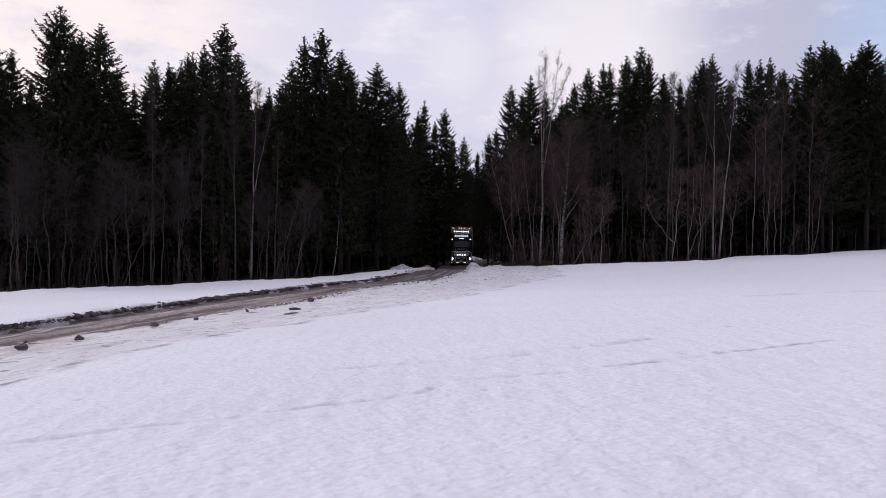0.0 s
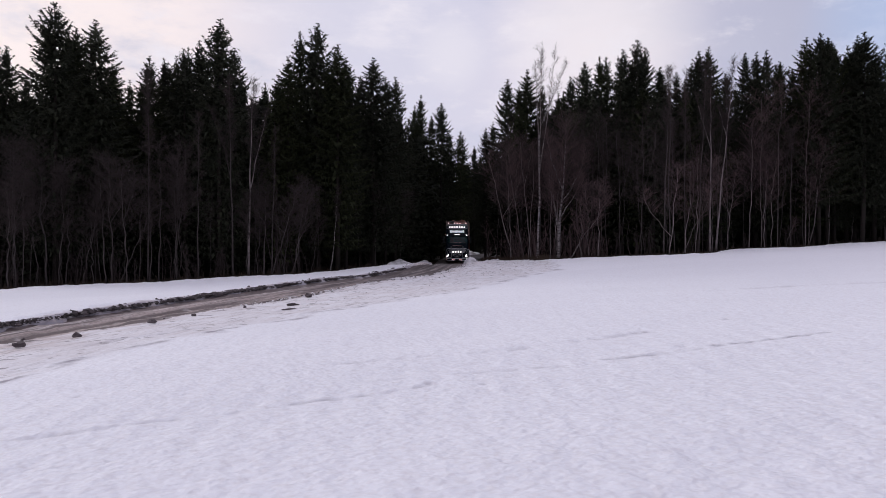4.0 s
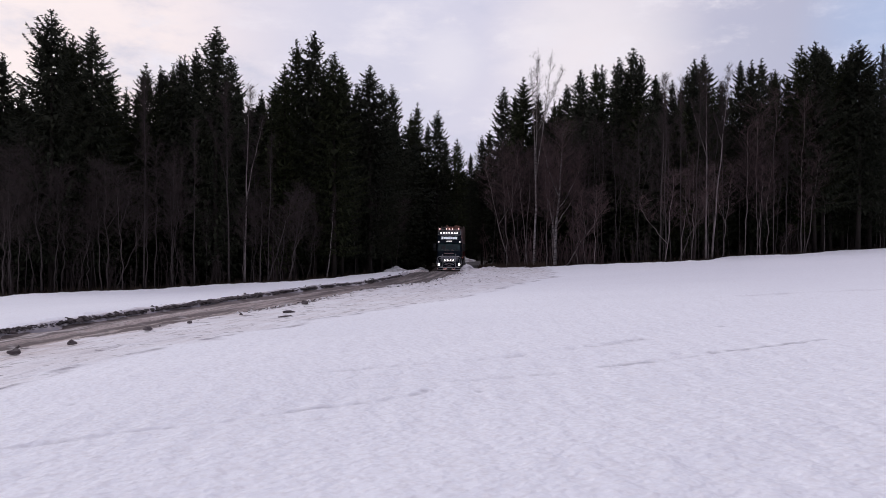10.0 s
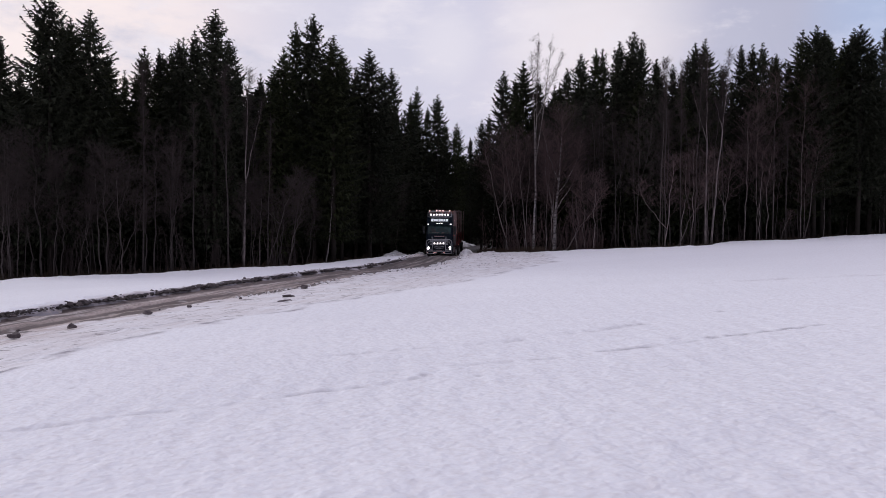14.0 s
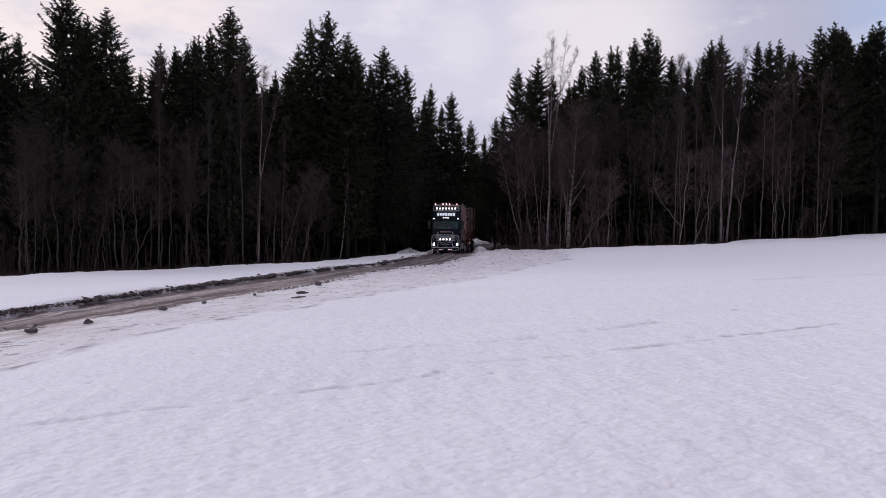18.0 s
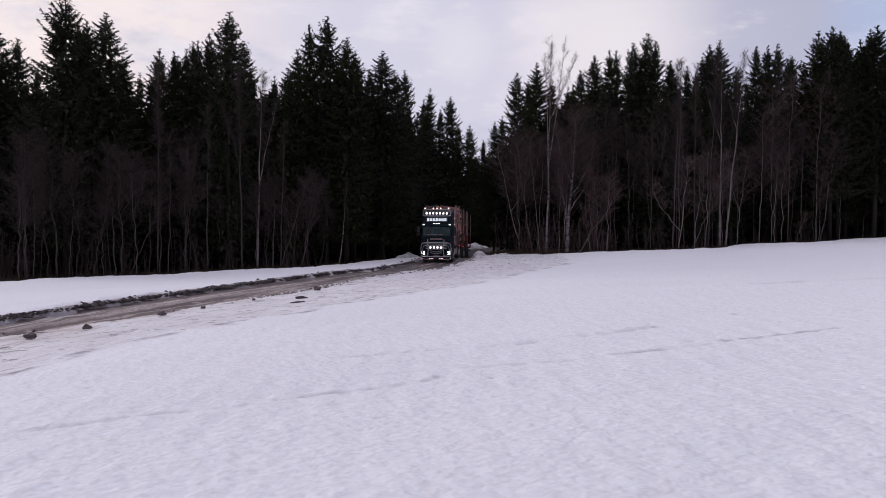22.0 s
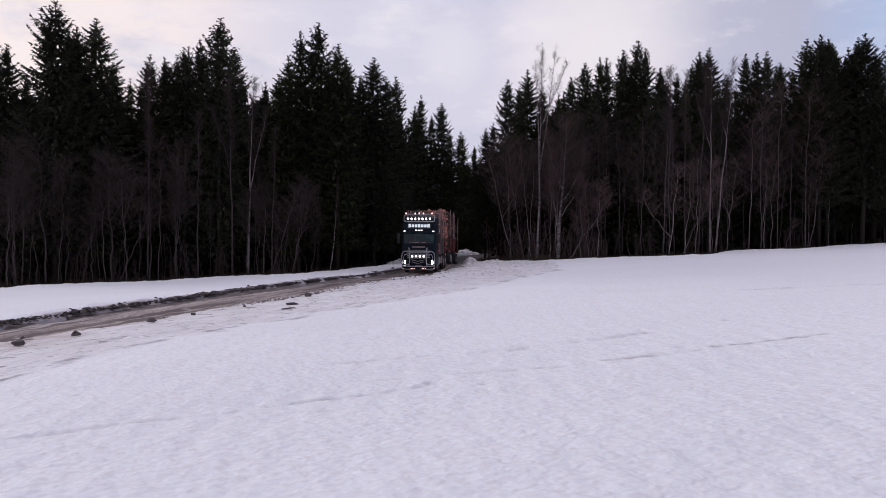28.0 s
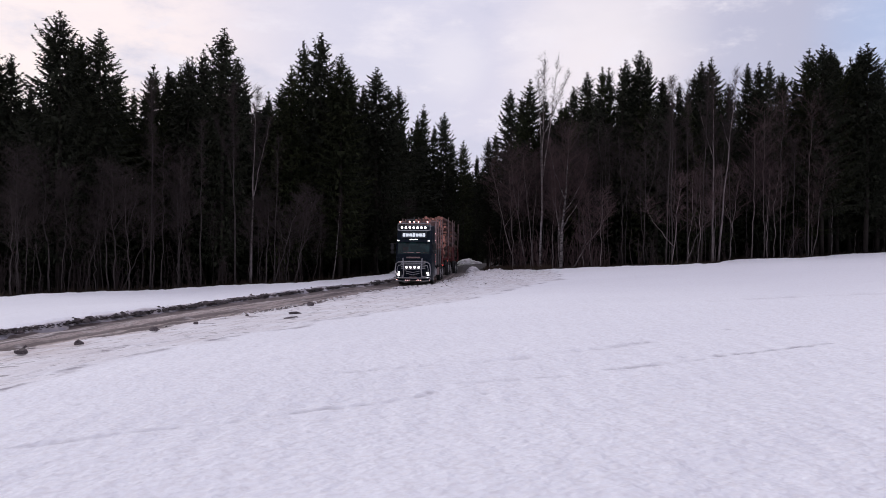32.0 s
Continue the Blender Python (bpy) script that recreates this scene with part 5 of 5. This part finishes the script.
def lamp(name, parent, x, y, z, r, mat, depth=0.14, label=""):
    body = part(name, Shape().disc((x, y, z), (0, -1, 0), ((-depth, r * 0.55), (-depth * 0.5, r * 0.95), (0, r * 1.06), (0.012, r * 1.06)), 14), black_plastic, parent, label)
    part("lens", Shape().disc((x, y - 0.012, z), (0, -1, 0), ((0, r * 0.96), (0.014, r * 0.8), (0.022, r * 0.3)), 14), mat, body)
    return body


wheel_shape = Shape().disc((-0.15, 0, 0), (1, 0, 0), ((0, 0.30), (0.0, 0.46), (0.03, 0.51), (0.27, 0.51), (0.30, 0.46), (0.30, 0.30)), 28)
for k in range(28):
    a = 2 * math.pi * k / 28
    wheel_shape.box((0.27, 0.05, 0.025), (0.0, math.cos(a) * 0.512, math.sin(a) * 0.512), 0.006, Matrix.Rotation(a - math.pi / 2, 4, "X"))
wheel_mesh = wheel_shape.mesh("wheel", rubber)
rim_shape = Shape().disc((-0.156, 0, 0), (1, 0, 0), ((0, 0.28), (0.04, 0.29), (0.27, 0.29), (0.312, 0.28)), 20)
rim_shape.disc((-0.20, 0, 0), (1, 0, 0), ((0, 0.08), (0.03, 0.11), (0.37, 0.11), (0.40, 0.08)), 12)
for k in range(10):
    a = 2 * math.pi * k / 10
    rim_shape.disc((-0.175, math.cos(a) * 0.19, math.sin(a) * 0.19), (1, 0, 0), ((0, 0.018), (0.35, 0.018)), 6)
rim_mesh = rim_shape.mesh("rim", steel)


def wheel(parent, x, y):
    w = part("wheel", wheel_mesh, None, parent)
    part("rim", rim_mesh, None, w)
    rolling.append((w, x, y))
    return w


rolling = []
log_kinds = []
for k in range(7):
    rng = random.Random(70 + k)
    sh = Shape()
    r0 = 0.078 + 0.012 * k
    n, ln = 11, 1.0
    for y in (0.0, 0.33, 0.66, 1.0):
        for i in range(n):
            a = 2 * math.pi * i / n
            r = r0 * (1 + rng.uniform(-0.05, 0.05)) * (1.06 - 0.14 * y)
            sh.v.append((math.cos(a) * r + 0.015 * math.sin(y * 4 + k), y, math.sin(a) * r))
    sh.f = [(j * n + i, j * n + (i + 1) % n, (j + 1) * n + (i + 1) % n, (j + 1) * n + i) for j in range(3) for i in range(n)]
    ends = [tuple(range(n))[::-1], tuple(3 * n + i for i in range(n))]
    me = bpy.data.meshes.new("log")
    me.from_pydata(sh.v, [], sh.f + ends)
    me.materials.append(log_bark)
    me.materials.append(log_end)
    me.polygons[-1].material_index = me.polygons[-2].material_index = 1
    log_kinds.append((me, r0))


def stack(parent, y0, length, z0, z1, wide, seed):
    """A load of logs lying lengthwise between the stakes."""
    rng = random.Random(seed)
    z, row = z0, 0
    while z < z1:
        x = -wide / 2 + (0.0 if row % 2 == 0 else 0.12)
        crown = 1.0 if z < z1 - 0.5 else 0.85
        biggest = 0.0
        while True:
            me, r = rng.choice(log_kinds)
            if x + 2 * r > wide / 2 * crown + (1 - crown) * 0.1:
                break
            if x + r > -wide / 2 * crown:
                ob = part("log", me, None, parent)
                flip = rng.random() < 0.5
                ln = length * rng.uniform(0.94, 1.02)
                yy = y0 + rng.uniform(-0.10, 0.10) + (ln if flip else 0)
                ob.matrix_basis = Matrix.Translation((x + r, yy, z + r + rng.uniform(-0.02, 0.03))) @ Matrix.Rotation(rng.uniform(-0.010, 0.010) + (math.pi if flip else 0), 4, "Z") @ Matrix.Rotation(rng.uniform(0, 6.28), 4, "Y") @ Matrix.Diagonal((1, ln, 1, 1))
            biggest = max(biggest, r)
            x += 2 * r * rng.uniform(0.97, 1.03)
        z += 0.205
        row += 1


def bunk(parent, y, foot_mat, top=4.25):
    """A cross bolster with an upright stake at each end; the stakes' feet stand in painted sleeves."""
    b = part("bunk", Shape().box((2.5, 0.16, 0.16), (0, y, 1.22), 0.02), foot_mat, parent)
    for s in (-1, 1):
        part("stake", Shape().tube([(s * 1.22, y, 1.2), (s * 1.23, y, 2.6), (s * 1.24, y, top)], [0.045, 0.040, 0.034], 8), alu_stake, b, "dull aluminium stake")
        part("sleeve", Shape().tube([(s * 1.22, y, 1.15), (s * 1.226, y, 2.25)], [0.06, 0.055], 8).box((0.13, 0.2, 0.3), (s * 1.2, y, 1.3), 0.02), foot_mat, b)


lorry = new("timber_lorry")
lorry.scale.x = 0.91
tagged(lorry, "dark timber lorry loaded with logs, its headlamps and roof lamps lit", "truck")
cab = part("cab", cab_shape(), cab_paint, lorry, "dark blue-black high-roofed cab")
part("windscreen", front_panel(-1.10, 1.10, 1.98, 2.70, 0.012, 0.02), glass, cab, "dark windscreen")
for x, w in ((-0.62, 0.22), (-0.2, 0.5), (0.34, 0.3), (0.78, 0.14)):
    part("dash_paper", front_panel(x - w / 2, x + w / 2, 2.04, 2.075, 0.016, 0.004, 3, 2), alu_stake, cab)
part("seat_back", front_panel(-0.75, -0.35, 2.12, 2.42, 0.015, 0.004, 3, 2), black_plastic, cab)
part("sun_visor", front_panel(-1.16, 1.16, 2.70, 2.86, 0.16, 0.03), cab_paint, cab)
part("grille", front_panel(-0.86, 0.86, 1.0, 1.58, 0.02, 0.03), black_plastic, cab)
for k in range(5):
    part("grille_slat", front_panel(-0.84, 0.84, 1.04 + 0.105 * k, 1.09 + 0.105 * k, 0.05, 0.035), steel, cab)
part("nameplate", front_panel(-0.48, 0.48, 1.70, 1.79, 0.03, 0.02), alu_stake, cab, "row of grey badge letters as plain bars")
for s in (-1, 1):
    part("corner_panel", front_panel(s * 0.9, s * 1.22, 1.02, 1.72, 0.02, 0.025), cab_paint, cab)
    w = part("wiper", Shape().tube([(s * 0.15, nose(1.95) - 0.05, 1.95), (s * 0.5, nose(2.05) - 0.05, 2.03), (s * 0.95, nose(2.1) - 0.02, 2.08)], 0.014, 6), black_plastic, cab)
    part("side_window", Shape().box((0.02, 0.95, 0.72), (s * 1.25, 1.0, 2.32), 0.02), glass, cab)
    d = part("door", Shape().box((0.03, 1.15, 1.75), (s * 1.247, 0.98, 1.82), 0.02), cab_paint, cab)
    part("door_handle", Shape().box((0.03, 0.2, 0.04), (s * 1.275, 1.42, 1.62), 0.01), black_plastic, d)
    part("step", Shape().box((0.3, 0.6, 0.05), (s * 1.1, 0.85, 0.42), 0.015), steel, cab)
    part("mudguard", Shape().tube([(s * 1.08, 1.5 + 0.64 * math.cos(a), 0.52 + 0.62 * math.sin(a)) for a in np.linspace(0.1, 3.04, 9)], 0.12, 6), black_plastic, lorry)
    m = part("mirror", Shape().tube([(s * 1.22, 0.3, 2.62), (s * 1.46, 0.12, 2.62), (s * 1.48, 0.1, 2.1), (s * 1.25, 0.25, 2.05)], 0.018, 6), black_plastic, cab)
    part("mirror_head", Shape().box((0.22, 0.12, 0.44), (s * 1.48, 0.12, 2.42), 0.04), black_plastic, m)
    part("mirror_head", Shape().box((0.22, 0.12, 0.22), (s * 1.48, 0.12, 2.08), 0.04), black_plastic, m)
    h = part("headlamp", front_panel(s * 0.80, s * 1.2, 0.60, 0.88, 0.03, 0.06, 5, 3), black_plastic, cab, "lit headlamp")
    part("lens", front_panel(s * 0.94, s * 1.07, 0.61, 0.85, 0.045, 0.012, 5, 3), head_glow, h)
    for k in range(5):
        z = 1.45 + 0.45 * k
        part("side_marker", Shape().box((0.02, 0.07, 0.05), (s * 1.262, 2.18, z), 0.008), red_glow if k < 2 else marker_glow, cab)
bumper = part("bumper", front_panel(-1.22, 1.22, 0.34, 0.62, 0.06, 0.1, 13, 3), cab_paint, lorry)
for x in (-1.14, -0.52, -0.40, -0.28, 0.28, 0.40, 0.52, 1.14):
    part("position_light", Shape().box((0.075, 0.03, 0.05), (x, nose(0.4) + corner(x) - 0.08, 0.33), 0.01), marker_glow, bumper, "small lit position light")
part("plate", Shape().box((0.5, 0.02, 0.11), (0, -0.075, 0.5), 0.005), alu_stake, bumper, "pale plate with plain bars")

# illuminated roof sign: seven plain bars
roof_sign = part("roof_sign", front_panel(-0.86, 0.86, 2.98, 3.34, 0.10, 0.06), sign_back, cab, "lit name board with pale bars")
for k in range(7):
    x = -0.69 + 0.23 * k
    sh = Shape()
    y = nose(3.16) - 0.12
    t = Matrix.Rotation(-0.36, 4, "X")
    sh.box((0.185, 0.02, 0.20 if k % 3 else 0.24), (x, y, 3.155 if k % 3 else 3.165), 0.03, t)
    part("sign_bar", sh, sign_glow, roof_sign)
for x in (-0.2, 0.0, 0.2):
    part("visor_light", Shape().box((0.15, 0.03, 0.055), (x, nose(2.8) - 0.18, 2.87), 0.01), lamp_white, cab)
for x in (-1.06, 1.06):
    part("visor_light", Shape().box((0.15, 0.03, 0.07), (x, nose(2.8) + corner(x) - 0.18, 2.80), 0.01), lamp_white, cab)

# roof lamp bar
bar = part("lamp_bar", Shape().tube([(-1.08, 0.66, 3.5), (-1.12, 0.30, 3.48), (-0.98, 0.18, 3.43), (0.98, 0.18, 3.43), (1.12, 0.30, 3.48), (1.08, 0.66, 3.5)], 0.032, 8)
           .tube([(-1.05, 0.8, 3.82), (-1.12, 0.36, 3.84), (-1.02, 0.26, 3.88), (1.02, 0.26, 3.88), (1.12, 0.36, 3.84), (1.05, 0.8, 3.82)], 0.032, 8)
           .tube([(-1.12, 0.30, 3.48), (-1.12, 0.36, 3.84)], 0.026, 8).tube([(1.12, 0.30, 3.48), (1.12, 0.36, 3.84)], 0.026, 8), steel, lorry, "polished steel lamp bar on the roof")
for k in range(7):
    lamp("roof_lamp", bar, -0.81 + 0.27 * k, 0.16, 3.62, 0.084, lamp_white, label="round lit roof lamp")
for x in (-0.95, -0.28, 0.02, 0.32, 0.95):
    lamp("top_lamp", bar, x, 0.24, 3.98, 0.06, marker_glow, 0.08, "small lit lamp on top of the bar")

# bull bar
bull = part("bull_bar", Shape().tube([(-1.18, -0.10, 0.62), (-1.22, -0.16, 1.0), (-1.16, -0.2, 1.36), (-1.0, -0.24, 1.46), (0, -0.30, 1.48), (1.0, -0.24, 1.46), (1.16, -0.2, 1.36), (1.22, -0.16, 1.0), (1.18, -0.10, 0.62)], 0.038, 8)
            .tube([(-1.2, -0.12, 0.52), (-1.0, -0.22, 0.48), (0, -0.26, 0.46), (1.0, -0.22, 0.48), (1.2, -0.12, 0.52)], 0.04, 8)
            .tube([(-0.62, -0.2, 1.02), (0, -0.24, 1.0), (0.62, -0.2, 1.02)], 0.026, 8), steel, lorry, "polished steel bull bar")
for s in (-1, 1):
    part("upright", Shape().tube([(s * 0.66, -0.27, 0.46), (s * 0.60, -0.30, 0.95), (s * 0.66, -0.29, 1.72)], 0.038, 8), steel, bull)
    part("side_hoop", Shape().tube([(s * 0.66, -0.27, 1.30), (s * 1.0, -0.22, 1.25), (s * 1.08, -0.2, 0.98), (s * 0.95, -0.22, 0.6), (s * 0.66, -0.27, 0.58)], 0.026, 8), steel, bull)
for x in (-0.42, -0.14, 0.14, 0.42):
    lamp("spot_lamp", bull, x, -0.31, 1.14, 0.085, lamp_white, label="round lit spot lamp")

for z, half in ((0.84, 0.5), (0.70, 0.46)):
    part("chevron_rail", Shape().tube([(-half, -0.2, z + 0.07), (0, -0.27, z - 0.03), (half, -0.2, z + 0.07)], 0.022, 8), steel, bull)
for s in (-1, 1):
    part("lower_hoop", Shape().tube([(s * 0.2, -0.2, 0.30), (s * 0.7, -0.22, 0.27), (s * 1.16, -0.1, 0.30), (s * 1.2, -0.06, 0.48)], 0.03, 8), steel, bull)

# chassis, axles and load bed
for s in (-1, 1):
    part("chassis_rail", Shape().box((0.09, 7.9, 0.26), (s * 0.4, 4.5, 0.88), 0.015), grey_paint, lorry)
    part("tank", Shape().box((0.6, 1.35, 0.62), (s * 0.92, 3.15, 0.72), 0.14), steel if s > 0 else grey_paint, lorry)
    part("side_guard", Shape().box((0.04, 1.2, 0.5), (s * 1.2, 4.6, 0.72), 0.02), alu_stake, lorry)
    for y in (6.05, 7.4):
        part("mudguard", Shape().tube([(s * 1.0, y + 0.62 * math.cos(a), 0.54 + 0.6 * math.sin(a)) for a in np.linspace(0.3, 2.84, 8)], 0.1, 6), black_plastic, lorry)
    part("tail_lamp", Shape().box((0.4, 0.06, 0.14), (s * 0.95, 8.5, 0.95), 0.02), red_glow, lorry)
for y in (1.5, 6.05, 7.4):
    for s in (-1, 1):
        wheel(lorry, s * 1.08, y)
    part("axle", Shape().tube([(-0.95, y, 0.52), (0.95, y, 0.52)], 0.07, 8), grey_paint, lorry)
part("bed_frame", Shape().box((0.95, 5.9, 0.16), (0, 5.6, 1.08), 0.02), grey_paint, lorry)
head = part("headboard", Shape().tube([(-1.2, 2.62, 1.2), (-1.2, 2.62, 4.02), (1.2, 2.62, 4.02), (1.2, 2.62, 1.2)], 0.055, 8), alu_stake, lorry, "dull aluminium headboard behind the cab")
for x in (-0.8, -0.4, 0.0, 0.4, 0.8):
    part("headboard_bar", Shape().box((0.06, 0.05, 2.75), (x, 2.62, 2.62), 0.01), alu_stake, head)
for y in (3.1, 4.3, 5.6, 7.1):
    bunk(lorry, y, grey_paint if y < 6 else red_steel)
stack(lorry, 2.85, 4.7, 1.30, 4.15, 2.32, 81)
crane = part("crane", Shape().tube([(0.0, 2.45, 0.9), (0.0, 2.45, 3.9)], 0.11, 8).tube([(0.0, 2.45, 3.85), (-0.4, 2.5, 4.15), (-0.9, 2.5, 4.1)], 0.075, 6).tube([(-0.35, 2.5, 4.1), (-0.3, 2.5, 4.32)], 0.05, 6), grey_paint, lorry, "grey folded loading crane")
part("valve_block", Shape().box((0.34, 0.26, 0.3), (-0.5, 2.46, 4.02), 0.04), black_plastic, crane)

trailer = new("log_trailer")
trailer.scale.x = 0.93
tagged(trailer, "timber trailer with red stakes, stacked high with logs", "trailer")
part("drawbar", Shape().tube([(0, -2.4, 0.72), (0, -0.9, 0.78), (0, 0.2, 0.85)], 0.08, 8), grey_paint, trailer)
for s in (-1, 1):
    part("chassis_rail", Shape().box((0.09, 10.4, 0.26), (s * 0.4, 5.2, 0.92), 0.015), grey_paint, trailer)
    part("side_marker", Shape().box((0.03, 0.09, 0.06), (s * 1.2, 0.25, 1.08), 0.008), red_glow, trailer)
for y in (1.0, 2.3, 7.4, 8.7):
    for s in (-1, 1):
        wheel(trailer, s * 1.08, y)
        part("mudguard", Shape().tube([(s * 1.0, y + 0.6 * math.cos(a), 0.54 + 0.6 * math.sin(a)) for a in np.linspace(0.3, 2.84, 8)], 0.1, 6), black_plastic, trailer)
    part("axle", Shape().tube([(-0.95, y, 0.52), (0.95, y, 0.52)], 0.07, 8), grey_paint, trailer)
for y in (0.5, 3.9, 5.3, 9.4):
    bunk(trailer, y, red_steel, 4.4)
stack(trailer, -0.25, 4.7, 1.30, 4.35, 2.32, 82)
stack(trailer, 4.8, 5.2, 1.30, 4.2, 2.32, 83)

# ---- the lorry's way: seconds, x and y of its nose, heading to the west of south ----
DRIVE = [(0, 1.30, 84.0, 0.8), (3, 1.12, 80.4, 0.8), (6, 0.95, 76.8, 1.0), (9, 0.75, 73.0, 1.5), (13, -0.10, 69.0, 3.4), (16, -0.55, 65.5, 4.2), (19, -0.97, 62.0, 4.6),
         (23, -1.47, 56.5, 4.9), (25, -1.64, 54.8, 5.0), (28, -1.83, 52.5, 5.1), (32, -2.22, 49.5, 5.2)]


def drive_at(t):
    """Nose and heading at t, smooth between the rows."""
    d = np.array(DRIVE, float)
    slope = np.gradient(d[:, 1:], d[:, 0], axis=0)
    i = int(np.clip(np.searchsorted(d[:, 0], t) - 1, 0, len(d) - 2))
    w = d[i + 1, 0] - d[i, 0]
    u = (t - d[i, 0]) / w
    a, b = d[i, 1:], d[i + 1, 1:]
    return a * (2 * u ** 3 - 3 * u ** 2 + 1) + slope[i] * w * (u ** 3 - 2 * u ** 2 + u) + b * (3 * u ** 2 - 2 * u ** 3) + slope[i + 1] * w * (u ** 3 - u ** 2)


def stand(x, y, h, axles):
    """Pose of a vehicle whose axles stand on the road."""
    a = radians(h)
    zs = [float(road_level(x + math.sin(a) * q, y + math.cos(a) * q)) - 0.02 for q in axles]
    tilt = math.atan2(zs[1] - zs[0], axles[1] - axles[0])
    return Matrix.Translation((x, y, zs[0] - math.tan(tilt) * axles[0])) @ Matrix.Rotation(-a, 4, "Z") @ Matrix.Rotation(tilt, 4, "X")


def motions():
    times = [0.5 * k for k in range(65)]
    head_rows, tail_rows, spin = [], [], []
    x, y, h = drive_at(0)
    bx, by = x + 18.8 * math.sin(radians(1.8)), y + 18.8 * math.cos(radians(1.8))   # the trailer's rear axles
    last, run = None, 0.0
    fine = [k / 10 for k in range(321)]
    for t in fine:
        x, y, h = drive_at(t)
        a = radians(h)
        hx, hy = x + 8.4 * math.sin(a), y + 8.4 * math.cos(a)
        dx, dy = bx - hx, by - hy
        ln = math.hypot(dx, dy)
        dx, dy = dx / ln, dy / ln
        bx, by = hx + dx * 10.4, hy + dy * 10.4
        if last is not None:
            run += math.hypot(x - last[0], y - last[1])
        last = (x, y)
        spin.append((t, run))
        if round(t * 10) % 5 == 0:
            head_rows.append((t, stand(x, y, h, (1.5, 6.7))))
            th = math.degrees(math.atan2(dx, dy))
            tail_rows.append((t, stand(hx + dx * 2.4, hy + dy * 2.4, th, (1.6, 8.0))))
    walk(lorry, head_rows)
    walk(trailer, tail_rows)
    for w, wx, wy in rolling:
        walk(w, [(t, pose(wx, wy, 0.52, math.degrees(s / 0.52))) for t, s in spin[::5]])


motions()
